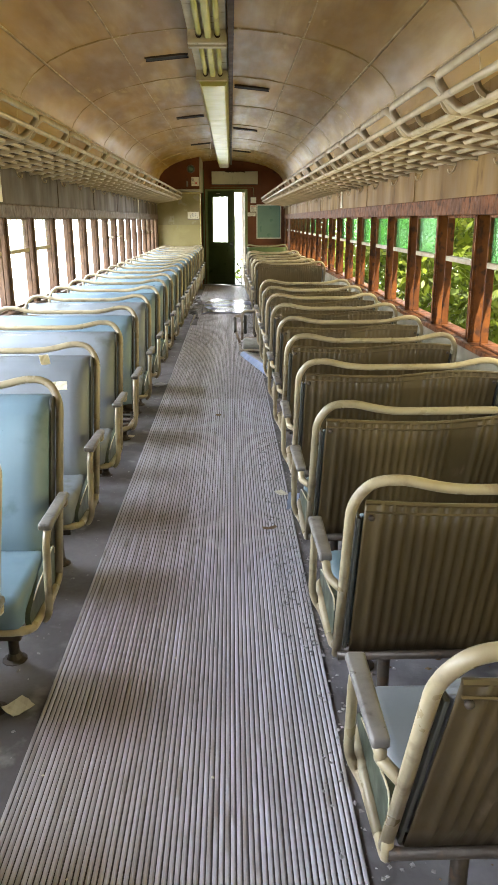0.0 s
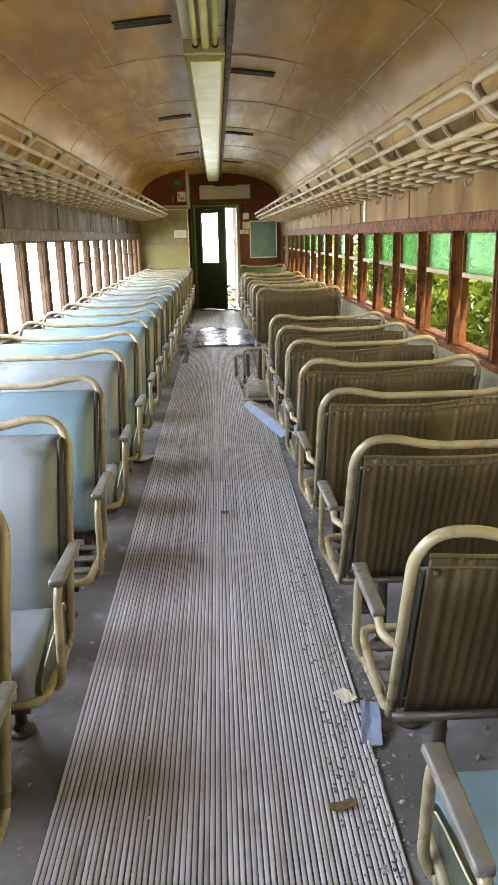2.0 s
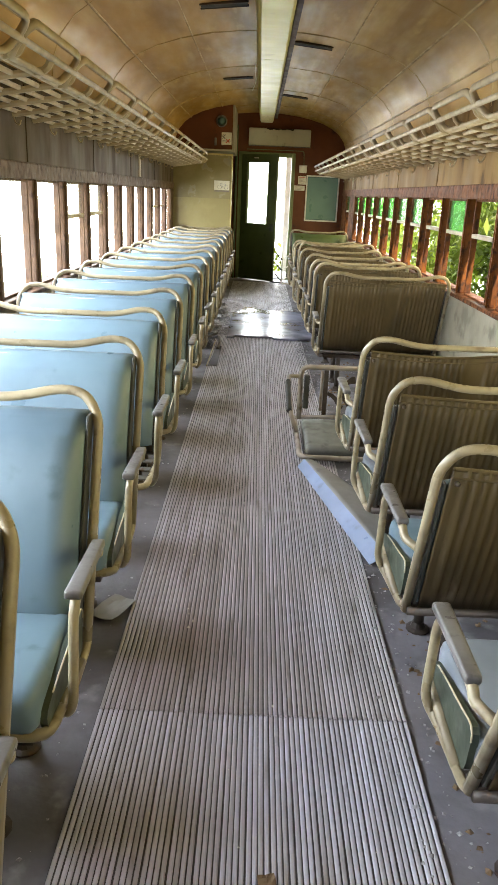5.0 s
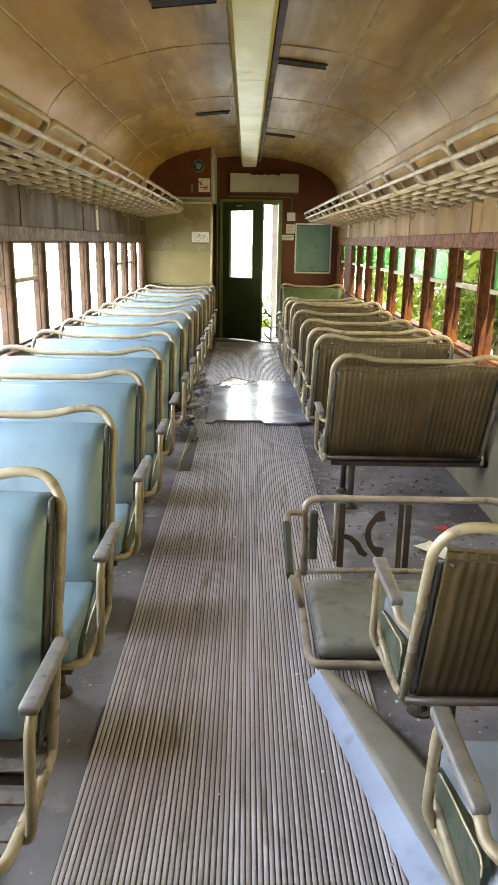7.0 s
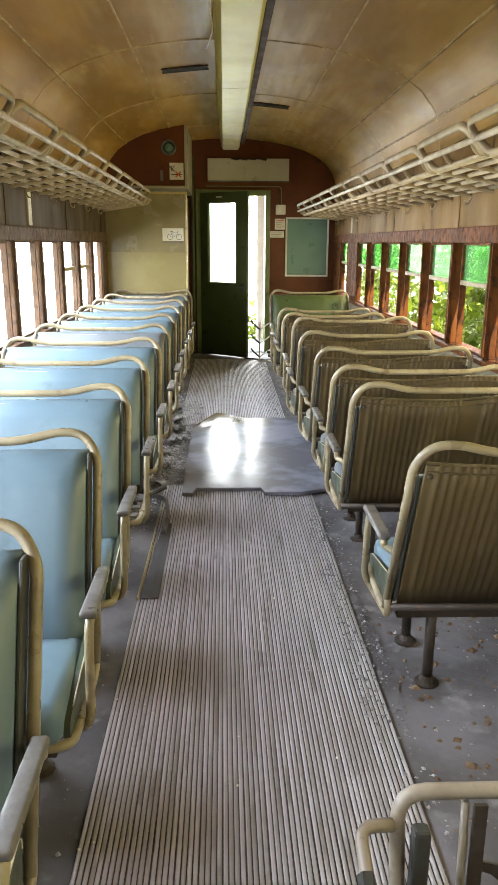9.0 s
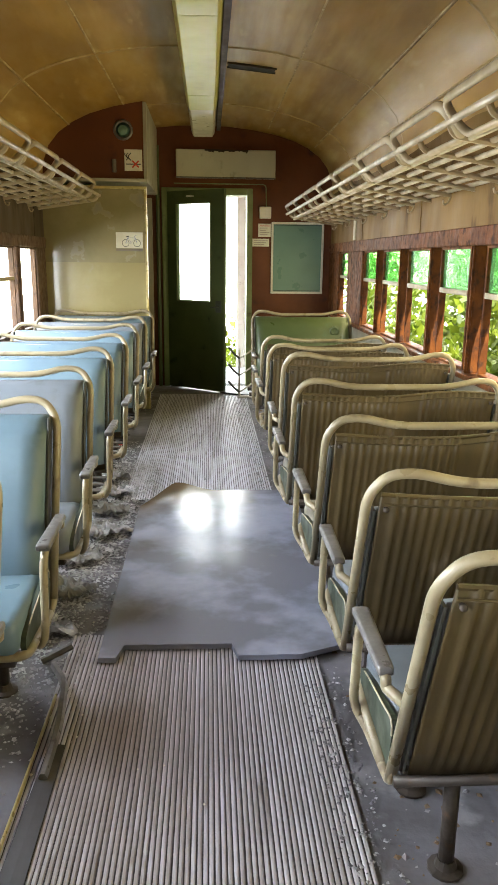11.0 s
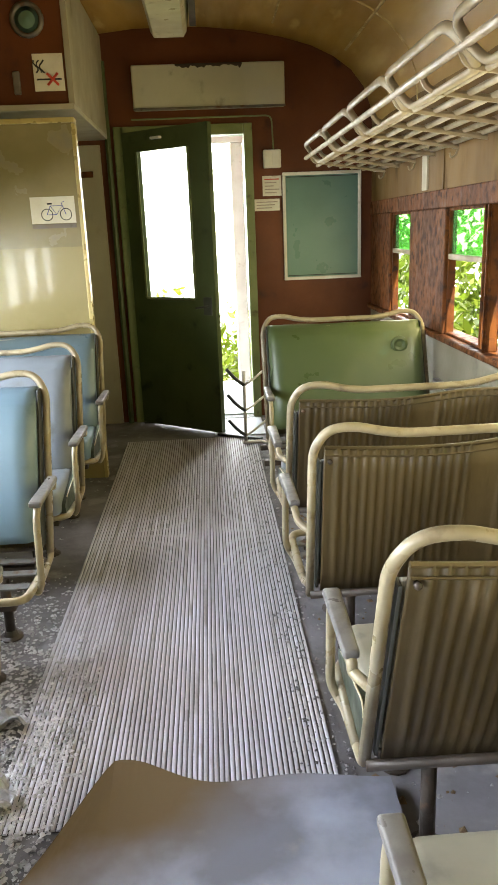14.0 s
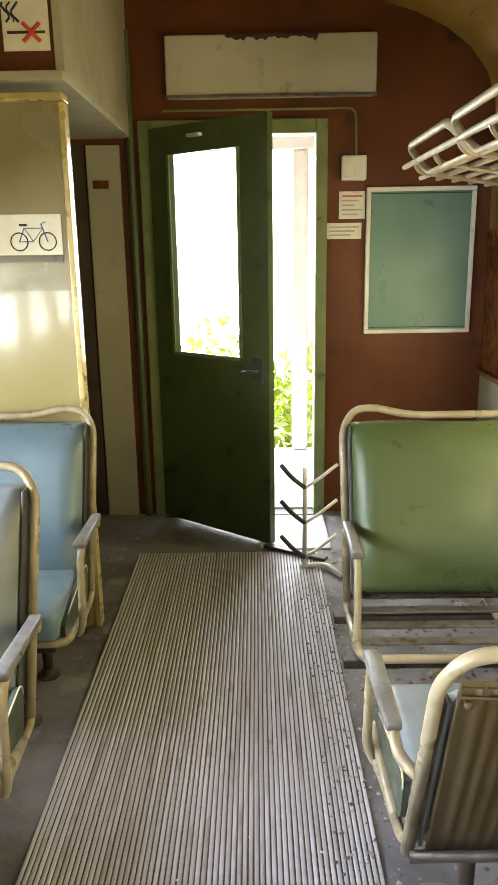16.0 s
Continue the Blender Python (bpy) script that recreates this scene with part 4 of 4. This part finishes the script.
# ceiling vents
for x0, x1, ys in ((0.2, 0.53, (2.25, 5.8, 9.4, 12.9, 16.48)), (-0.52, -0.19, (0.85, 4.4, 7.97, 11.55, 15.02))):
    for yv in ys:
        vent = empty("ceiling_vent", "narrow dark slot vent in the ceiling", "vent", "ceiling vents")
        z0, z1 = ceil_z(x0) - 0.002, ceil_z(x1) - 0.002
        tilt = math.degrees(math.atan2(z1 - z0, x1 - x0))
        vent.matrix_basis = pose((x0 + x1) / 2, yv, (z0 + z1) / 2 - 0.0025, 0, -tilt, 0)
        hw = (x1 - x0) / 2
        part("slot", box(-hw, hw, -0.055, 0.055, -0.004, 0.012), M["black"], vent)
        part("frame", box(-hw - 0.008, hw + 0.008, -0.066, -0.055, -0.008, 0.012, 0.002), M["slot"], vent)
        part("frame", box(-hw - 0.008, hw + 0.008, 0.055, 0.066, -0.008, 0.012, 0.002), M["slot"], vent)

# ---- end wall things ----
# open door, hinged at the left jamb
DOOR_W = 0.74
door = empty("door_1", "dark green door with a tall window, standing half open", "door", kind="structure", at=pose(DX0 + 0.01, CAR1 - 0.045, 0.015, 0, 0, -38.0))
st, zb0, zb1, zt = 0.13, 0.93, 1.9, 2.03
bm = box(0, DOOR_W, -0.02, 0.02, 0, zb0)
box(0, st, -0.02, 0.02, zb0, zb1, bm=bm)
box(DOOR_W - 0.17, DOOR_W, -0.02, 0.02, zb0, zb1, bm=bm)
box(0, DOOR_W, -0.02, 0.02, zb1, zt, bm=bm)
part("leaf", bm, M["door"], door)
for b in ((st - 0.012, st + 0.006, zb0, zb1), (DOOR_W - 0.176, DOOR_W - 0.158, zb0, zb1)):
    part("glazing_bead", box(b[0], b[1], -0.028, -0.019, b[2], b[3], 0.003), M["frame"], door)
part("glazing_bead", box(st, DOOR_W - 0.17, -0.028, -0.019, zb0 - 0.012, zb0 + 0.006, 0.003), M["frame"], door)
part("lock_plate", box(DOOR_W - 0.1, DOOR_W - 0.03, -0.03, -0.018, 0.82, 0.94, 0.005), M["dark"], door)
part("handle", tube(rounded([(DOOR_W - 0.06, -0.02, 0.88), (DOOR_W - 0.06, -0.06, 0.88), (DOOR_W - 0.14, -0.06, 0.87)], 0.02, 3), 0.008, 8), M["dark"], door)
part("closer_bracket", box(0.28, 0.36, -0.05, -0.02, 1.965, 1.98, 0.003), M["white"], door)

box_sign = empty("header_box", "long blank grey-cream panel box above the door", "sign panel")
part("body", box(-0.275, 0.755, CAR1 - 0.075, CAR1 - 0.001, 2.185, 2.463, 0.01), M["signbox"], box_sign)
part("bottom_lip", box(-0.275, 0.755, CAR1 - 0.085, CAR1 - 0.076, 2.18, 2.195, 0.003), M["steel"], box_sign)
part("soot", grid_sheet(30, 3, lambda u, v: (0.02 + 0.45 * u, CAR1 - 0.077, 2.462 - (0.012 + 0.05 * abs(noise.noise((u * 13, 2, 0)))) * v)), M["slot"], box_sign, "black fibres hanging over the top edge")

bd = empty("notice_board", "blank teal-green notice board in a cream frame", "notice board")
bx0, bx1, bz0, bz1 = 0.728, 1.29, 1.013, 1.758
part("panel", box(bx0 + 0.015, bx1 - 0.015, CAR1 - 0.012, CAR1 - 0.001, bz0 + 0.015, bz1 - 0.015), M["board"], bd)
for q in ((bx0, bx1, bz1 - 0.022, bz1), (bx0, bx1, bz0, bz0 + 0.022), (bx0, bx0 + 0.022, bz0 + 0.022, bz1 - 0.022), (bx1 - 0.022, bx1, bz0 + 0.022, bz1 - 0.022)):
    part("frame", box(q[0], q[1], CAR1 - 0.028, CAR1 - 0.002, q[2], q[3], 0.004), M["white"], bd)
for q in ((bx0 + 0.03, bx1 - 0.03, bz1 - 0.034, bz1 - 0.03), (bx0 + 0.03, bx1 - 0.03, bz0 + 0.03, bz0 + 0.034)):
    part("shadow_gap", box(q[0], q[1], CAR1 - 0.015, CAR1 - 0.012, q[2], q[3]), M["ink"], bd)

sw = empty("switch_box", "small cream electric switch box with a thin conduit", "switch")
part("case", box(0.596, 0.72, CAR1 - 0.055, CAR1 - 0.001, 1.79, 1.91, 0.008), M["white"], sw)
part("lid", box(0.61, 0.66, CAR1 - 0.062, CAR1 - 0.054, 1.8, 1.9, 0.003), M["paper"], sw)
part("conduit", tube(rounded([(-0.3, CAR1 - 0.045, 2.13), (0.66, CAR1 - 0.045, 2.13), (0.67, CAR1 - 0.03, 1.91)], 0.04, 4), 0.006, 6), M["frame"], sw)


def notice(x0, x1, z0, z1, bars, label, y=CAR1):
    n_ = empty("notice", label, "notice", "paper notices")
    part("sheet", box(x0, x1, y - 0.005, y - 0.001, z0, z1), M["paper"], n_)
    for k in range(bars):
        z = z1 - (z1 - z0) * (k + 1) / (bars + 1)
        part("text_bar", box(x0 + 0.015, x1 - 0.015 - 0.02 * (k % 3), y - 0.0065, y - 0.0048, z - 0.004, z + 0.003), M["redink"] if "red" in label and k == 0 else M["fadedink"], n_)
    return n_


notice(0.588, 0.722, 1.605, 1.74, 5, "small pale notice with faded red lines")
notice(0.526, 0.706, 1.505, 1.585, 3, "narrow pale notice with dark lines")

# no smoking sign and speaker on the cupboard face
FY = PY - 0.012
ns = empty("no_smoking_sign", "white no-smoking sign with a red cross", "sign")
part("plate", box(-0.665, -0.512, FY - 0.005, FY - 0.001, 2.105, 2.28, 0.001), M["paper"], ns)
for a in (-1, 1):
    part("cross_bar", tube([(-0.57 - 0.028, FY - 0.007, 2.16 - a * 0.028), (-0.57 + 0.028, FY - 0.007, 2.16 + a * 0.028)], 0.007, 6, flat=0.5), M["redink"], ns)
part("cigarette", box(-0.65, -0.525, FY - 0.0065, FY - 0.005, 2.156, 2.164), M["ink"], ns)
for k in range(3):
    part("smoke_line", tube([(-0.65 + 0.015 * k + 0.012 * math.sin(j * 1.1 + k), FY - 0.0065, 2.19 + 0.012 * j) for j in range(6)], 0.004, 5, flat=0.6), M["ink"], ns)
sp = empty("loudspeaker", "round grey loudspeaker set in the panel", "speaker")
sp.matrix_basis = pose(-0.67, FY, 2.435, 90, 0, 0)
part("ring", lathe([(0.085, 0.0), (0.085, 0.012), (0.07, 0.02), (0.062, 0.012), (0.06, 0.004)], 24), M["steel"], sp, smooth=True)
part("cone", lathe([(0.06, 0.005), (0.045, 0.004), (0.02, 0.01), (0.012, 0.016)], 24), M["board"], sp, smooth=True)
handle_plate = part("coat_hook", box(-0.77, -0.735, FY - 0.02, FY - 0.001, 2.09, 2.2, 0.006), M["steel"])
tagged(handle_plate, "small dark steel hook on the red panel", "hook")

# bicycle sign
bk = empty("bicycle_sign", "white card with a drawn blue bicycle", "sign")
BX, BZ0 = -0.625, 1.5
part("card", box(-0.76, -0.525, PY - 0.006, PY - 0.001, 1.455, 1.592), M["paper"], bk)
part("tape", box(-0.76, -0.525, PY - 0.009, PY - 0.0055, 1.43, 1.452, 0.001), M["brown"], bk)
for x in (BX - 0.05, BX + 0.05):
    part("wheel", tube([(x + 0.03 * math.cos(a), PY - 0.0075, BZ0 + 0.03 * math.sin(a)) for a in [2 * math.pi * j / 20 for j in range(20)]], 0.0022, 5, True), M["ink"], bk)
frame_pts = [(BX - 0.05, BZ0), (BX - 0.03, BZ0 + 0.045), (BX + 0.035, BZ0 + 0.045), (BX, BZ0), (BX - 0.03, BZ0 + 0.045), (BX - 0.05, BZ0), (BX, BZ0)]
part("bike_frame", tube([(x, PY - 0.0075, z) for x, z in frame_pts], 0.0022, 5), M["blueink"], bk)
part("fork", tube([(BX + 0.05, PY - 0.0075, BZ0), (BX + 0.03, PY - 0.0075, BZ0 + 0.06), (BX + 0.045, PY - 0.0075, BZ0 + 0.066)], 0.0022, 5), M["blueink"], bk)
part("saddle", tube([(BX - 0.045, PY - 0.0075, BZ0 + 0.056), (BX - 0.02, PY - 0.0075, BZ0 + 0.056)], 0.004, 5), M["ink"], bk)

# hook stand beside the green bench
hs_ = empty("hook_stand", "slim white stand with black forked arms", "stand")
hx, hy = 0.365, 18.2
part("pole", tube([(hx, hy, 0.03), (hx, hy, 0.5)], 0.011, 8), M["white"], hs_, smooth=True)
for z in (0.07, 0.24, 0.41):
    part("black_arm", tube(rounded([(hx, hy - 0.012, z), (hx - 0.06, hy - 0.02, z + 0.05), (hx - 0.11, hy - 0.03, z + 0.115)], 0.03, 3), 0.011, 8), M["dark"], hs_, "black rubber-covered arm", smooth=True)
    part("white_arm", tube(rounded([(hx, hy - 0.012, z), (hx + 0.06, hy + 0.0, z + 0.035), (hx + 0.15, hy + 0.02, z + 0.1)], 0.03, 3), 0.008, 8), M["white"], hs_, smooth=True)
part("foot", tube(rounded([(hx - 0.02, hy, 0.02), (hx + 0.1, hy + 0.02, 0.02), (hx + 0.16, hy - 0.1, 0.02)], 0.04, 3), 0.012, 8), M["white"], hs_, smooth=True)

# ---- small litter ----
rng = random.Random(23)


def litter_patch(name, label, x0, x1, y0, y1, n, size, mat, z=0.001, kind="stuff", heap=False):
    verts, faces = [], []
    for _ in range(n):
        x, y = (rng.triangular(x0, x1), rng.triangular(y0, y1)) if heap else (rng.uniform(x0, x1), rng.uniform(y0, y1))
        a, r = rng.uniform(0, 6.28), size * rng.uniform(0.3, 1.2) ** 2
        h = r * rng.uniform(0.15, 0.9)
        b = len(verts)
        for j in range(4):
            q = r * rng.uniform(0.5, 1.2)
            verts.append((x + q * math.cos(a + j * 1.57), y + q * math.sin(a + j * 1.57), z))
        verts.append((x + rng.uniform(-0.3, 0.3) * r, y + rng.uniform(-0.3, 0.3) * r, z + h))
        faces += [(b, b + 1, b + 4), (b + 1, b + 2, b + 4), (b + 2, b + 3, b + 4), (b + 3, b, b + 4)]
    return tagged(mesh_object(name, verts, faces, mat), label, "litter", kind=kind)


litter_patch("litter", "crumbs of rubber and dust along the mat edge", 0.37, 0.5, 1.0, 18.0, 2600, 0.007, M["debris"], 0.008)
litter_patch("litter", "dark grit on the torn mat edge", 0.3, 0.52, 3.6, 6.4, 1500, 0.006, M["floor"], 0.0094)
litter_patch("litter", "dark grit on the torn mat edge", 0.36, 0.5, 11.0, 13.0, 900, 0.006, M["floor"], 0.0094)
litter_patch("litter", "dark grit on the torn mat edge", 0.33, 0.5, 14.9, 18.0, 900, 0.006, M["floor"], 0.0094)
litter_patch("litter", "dust crumbs under the benches", 0.5, 1.35, 1.0, 18.5, 3000, 0.008, M["debris"])
litter_patch("litter", "dark crumbs under the benches", 0.5, 1.35, 1.0, 18.5, 2400, 0.012, M["leafdebris"])
litter_patch("litter", "dust crumbs under the benches", -1.35, -0.47, 1.0, 18.5, 3000, 0.008, M["debris"])
litter_patch("litter", "pale rubble of broken floor covering", -1.0, -0.26, 12.6, 16.4, 22000, 0.0085, M["rubble"], 0.003, heap=True)
litter_patch("litter", "pale rubble spilled onto the mat edge", -0.52, -0.22, 14.6, 16.0, 1500, 0.008, M["rubble"], 0.009, heap=True)
litter_patch("litter", "dry leaves under the benches", 0.55, 1.3, 9.2, 11.8, 220, 0.016, M["leafdebris"])
litter_patch("litter", "dry leaves under the open seat frame", 0.55, 1.3, 16.2, 18.0, 420, 0.018, M["leafdebris"])
litter_patch("litter", "scattered flecks of paint on the mat", -0.44, 0.44, 1.0, 18.5, 260, 0.005, M["paper"], 0.009)


def scrap(label, x, y, z, w, d, turn, mat, tilt=0, cat="scrap"):
    r2 = random.Random(int(x * 1000 + y * 77))

    def fn(u, v):
        k = 0.18 * r2.random()
        return ((u - 0.5) * w * (1 - k * abs(v - 0.5)), (v - 0.5) * d * (1 - k * abs(u - 0.5)), 0.25 * w * (u - 0.5) ** 2 + 0.006 * r2.random())
    ob = part("scrap", grid_sheet(4, 4, fn, 0.0015), mat)
    ob.matrix_basis = pose(x, y, z, tilt, 0, turn)
    return tagged(ob, label, cat)


scrap("torn pale blue card lying at the mat edge", 0.455, 5.0, 0.02, 0.06, 0.17, -8, M["sheetblue"], 12)
scrap("crumpled white paper scrap on the floor", 0.40, 5.15, 0.013, 0.05, 0.07, 30, M["paper"])
scrap("pale broken plate beside the mat", -0.5, 7.92, 0.012, 0.1, 0.16, -25, M["sheetgrey"])
scrap("pale blue strip lying on the bench seat", 0.6, 11.42, 0.425, 0.07, 0.22, -5, M["sheetblue"])
scrap("small dark leaf scrap on the mat", 0.035, 6.84, 0.012, 0.04, 0.05, 10, M["leafdebris"])
scrap("small dark leaf scrap on the mat", 0.316, 4.68, 0.012, 0.07, 0.03, 15, M["leafdebris"])
scrap("small grey paper scrap on the floor", -0.56, 6.3, 0.006, 0.05, 0.05, 50, M["paper"])
scrap("white paper scrap beside a bench leg", -0.52, 3.35, 0.006, 0.08, 0.07, 50, M["paper"])

scrap("torn black vinyl flap hanging at a bench arm", 0.475, 3.24, 0.5, 0.06, 0.15, 8, M["dark"], 62)
scrap("torn white lining of a bench cushion", 0.49, 3.2, 0.49, 0.035, 0.16, 12, M["paper"], 66)

scrap("torn white patch sticking up from a bench back", -0.655, 4.54, 0.862, 0.045, 0.045, 40, M["paper"], 62)
scrap("torn white patch on the face of a bench back", -0.57, 4.425, 0.775, 0.06, 0.035, 4, M["paper"], 78)

# loose trim lying on the left edge of the mat
trim = part("loose_trim", tube([(-0.44, 11.84, 0.016), (-0.43, 12.95, 0.014)], 0.009, 6, flat=0.5), M["brass"])
tagged(trim, "thin loose metal trim strip along the mat edge", "trim strip")
# dark sheet painted in for the shadow on the mat beside the trim
strip = part("loose_panel", grid_sheet(6, 2, lambda u, v: (-0.43 + 0.075 * v * (1 - 0.4 * u) + 0.03 * u, 11.85 + 0.85 * u, 0.012 + 0.01 * v * (1 - v)), 0.003), M["groove"])
tagged(strip, "dark sheet painting the shaded strip of the mat", "floor strip")
fb = empty("broken_armrest", "broken steel armrest piece lying by the mat", "broken part")
part("arm", tube(rounded([(-0.47, 13.12, 0.02), (-0.4, 12.95, 0.06), (-0.375, 12.73, 0.055), (-0.385, 12.55, 0.022)], 0.05, 3), 0.018, 6, flat=0.7), M["pad"], fb)
part("arm_tip", tube([(-0.52, 13.16, 0.015), (-0.42, 13.2, 0.05)], 0.012, 6), M["steel"], fb)
for x, y, w, d, a, m_, lab in ((0.68, 4.62, 0.05, 0.16, 65, "sheetblue", "pale blue broken strip under the bench"), (0.82, 4.7, 0.07, 0.09, 20, "paper", "white torn paper under the bench"), (0.75, 4.45, 0.06, 0.05, 40, "dark", "black rubber scrap under the bench"), (0.62, 4.35, 0.03, 0.03, 10, "paper", "small white chip on the floor"), (0.95, 10.6, 0.12, 0.2, 35, "paper", "crumpled white paper among the leaves"), (1.05, 10.9, 0.07, 0.05, 12, "redink", "small red wrapper among the leaves"), (0.9, 9.9, 0.1, 0.14, -30, "sheetblue", "pale blue broken plate on the floor"), (-0.6, 16.25, 0.04, 0.03, 0, "redink", "small red wrapper by a bench")):
    scrap(lab, x, y, 0.008, w, d, a, M[m_])
rng2 = random.Random(4)
for k in range(7):
    y, x, a = 13.4 + 0.33 * k, -0.6 + 0.14 * rng2.random(), rng2.uniform(-0.9, 0.9)

    def rag_fn(u, v, x=x, y=y, k=k, a=a):
        e = 0.6 + 0.5 * noise.noise((math.atan2(v - 0.5, u - 0.5) * 1.3, k * 2.7, 0.0))
        p, q = (u - 0.5) * 0.34 * e, (v - 0.5) * 0.24 * e
        h = abs(noise.noise((u * 5, v * 5, k * 3.1))) + 0.6 * abs(noise.noise((u * 11, v * 11, k * 1.7)))
        return (x + p * math.cos(a) - q * math.sin(a), y + p * math.sin(a) + q * math.cos(a), 0.014 + 0.055 * h)

    rag = part("rag", grid_sheet(16, 14, rag_fn, 0.002), (M["rubble"], M["sheetgrey"], M["rubble"])[k % 3])
    tagged(rag, "crumpled torn floor covering beside the aisle", "debris", "torn floor covering")

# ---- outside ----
# Emitting backdrop sheets, added for the overexposed outdoors and to light the coach.
def glow_material(name, a, b, strength):
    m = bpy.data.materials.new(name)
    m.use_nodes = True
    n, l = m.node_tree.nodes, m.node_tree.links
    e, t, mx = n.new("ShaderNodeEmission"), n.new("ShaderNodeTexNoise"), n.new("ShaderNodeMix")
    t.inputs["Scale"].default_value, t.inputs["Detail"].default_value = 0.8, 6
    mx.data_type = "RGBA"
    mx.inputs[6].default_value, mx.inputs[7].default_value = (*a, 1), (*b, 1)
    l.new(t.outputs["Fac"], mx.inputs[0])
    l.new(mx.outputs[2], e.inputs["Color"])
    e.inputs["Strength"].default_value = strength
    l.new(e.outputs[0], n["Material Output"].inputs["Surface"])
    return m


GLOW = glow_material("backdrop_glow", (0.96, 0.99, 1.0), (0.9, 0.96, 0.93), 4.2)
back_l = mesh_object("backdrop_left", [(-7, -14, -1.2), (-7, 34, -1.2), (-7, 34, 10), (-7, -14, 10)], [(0, 1, 2, 3)], GLOW)
tagged(back_l, "glowing white backdrop in place of overexposed daylight outside the windows", "backdrop", kind="structure")
back_a = mesh_object("backdrop_ahead", [(-7, 29, -1.2), (9, 29, -1.2), (9, 29, 9), (-7, 29, 9)], [(0, 1, 2, 3)], GLOW)
tagged(back_a, "glowing white backdrop in place of overexposed daylight beyond the door", "backdrop", kind="structure")

def ground_fn(u, v):
    a, r = 2 * math.pi * u, 400 * v ** 3
    x, y = r * math.cos(a), 8 + r * math.sin(a)
    return (x, y, -1.15 + (0.12 * noise.noise((x * 0.3, y * 0.3, 0)) if r > 3 else 0))


bm = grid_sheet(48, 40, ground_fn)
bmesh.ops.remove_doubles(bm, verts=bm.verts, dist=1e-4)
tagged(part("ground", bm, M["ground"]), "rough grassy ground round the old coach", "ground", kind="structure")


def leaf_cloud(name, label, clumps, per, size, kind="stuff", seed=1):
    r = np.random.RandomState(seed)
    n = len(clumps) * per
    cen = np.repeat(np.array([c[:3] for c in clumps]), per, 0)
    rad = np.repeat(np.array([c[3] for c in clumps]), per)
    d = r.normal(size=(n, 3))
    d /= np.linalg.norm(d, axis=1)[:, None]
    p = cen + d * (rad * r.uniform(0.25, 1.0, n) ** 0.6)[:, None] * np.array((1, 1, 0.85))
    p[:, 2] = np.maximum(p[:, 2], -1.1)
    a = r.normal(size=(n, 3))
    a /= np.linalg.norm(a, axis=1)[:, None]
    b = np.cross(a, r.normal(size=(n, 3)))
    b /= np.linalg.norm(b, axis=1)[:, None]
    s = size * r.uniform(0.5, 1.4, n)[:, None]
    q = np.stack([p - a * s, p - b * s * 0.42 + a * s * 0.1, p + a * s, p + b * s * 0.42 + a * s * 0.1], 1).reshape(-1, 3)
    me = bpy.data.meshes.new(name)
    idx = np.arange(4 * n).reshape(-1, 4)
    me.from_pydata(q.tolist(), [], idx.tolist())
    me.materials.append(M["leaf"])
    return tagged(new(name, me), label, "bushes", kind=kind)


rs = random.Random(8)
clumps = []
for k in range(240):
    y = rs.uniform(-4, 27)
    x = 3.0 + abs(rs.gauss(0, 1.6))
    clumps.append((x, y, rs.uniform(-1.0, 1.6 + 0.3 * (x - 3)), rs.uniform(0.4, 0.8)))
leaf_cloud("bushes_right", "dense bright green undergrowth beside the coach", clumps, 190, 0.085, seed=3)
clumps = [(rs.uniform(7, 14), rs.uniform(-10, 36), rs.uniform(0, 7), rs.uniform(0.9, 1.8)) for k in range(230)]
leaf_cloud("bushes_far_right", "taller green trees and scrub behind the undergrowth", clumps, 130, 0.2, seed=5)
clumps = [(rs.uniform(-2.5, 3), rs.uniform(22.0, 27), rs.uniform(-1.0, 0.25), rs.uniform(0.35, 0.7)) for k in range(60)]
leaf_cloud("bushes_ahead", "low green weeds ahead of the end door", clumps, 170, 0.07, seed=7)


def tree(x, y, h, seed):
    r = random.Random(seed)
    t = empty("tree", "slim tree with a broken green crown", "tree", "trees beside the coach", at=pose(x, y, -1.2))
    pts = [(0.15 * math.sin(k * 0.9 + seed), 0.12 * math.cos(k * 0.7 + seed), h * k / 8) for k in range(9)]
    bm = bmesh.new()
    rings = []
    for k, p in enumerate(pts):
        rad = 0.13 * (1 - 0.09 * k)
        rings.append([bm.verts.new((p[0] + rad * math.cos(j), p[1] + rad * math.sin(j), p[2])) for j in [2 * math.pi * i / 8 for i in range(8)]])
    for a, b in zip(rings, rings[1:]):
        for j in range(8):
            bm.faces.new((a[j], a[(j + 1) % 8], b[(j + 1) % 8], b[j]))
    part("trunk", bm, M["bark"], t, smooth=True)
    tips = []
    for k in range(7):
        b0 = Vector(pts[3 + k % 5])
        d = Vector((r.uniform(-1, 1), r.uniform(-1, 1), r.uniform(0.3, 0.9))) * r.uniform(0.8, 1.6)
        part("limb", tube([b0, b0 + d * 0.5 + Vector((0, 0, 0.1)), b0 + d], 0.03, 6), M["bark"], t)
        tips.append((*(b0 + d), r.uniform(0.5, 0.9)))
    crown = leaf_cloud("crown", "", tips, 160, 0.11, kind="", seed=seed)
    crown.parent = t
    del crown["category"]
    return t


for i, (x, y, h) in enumerate(((4.6, 7.5, 6.0), (5.2, 12.8, 7.0), (4.3, 17.2, 5.5), (6.0, 3.0, 6.5), (4.9, 21.5, 6.0))):
    tree(x, y, h, 30 + i)
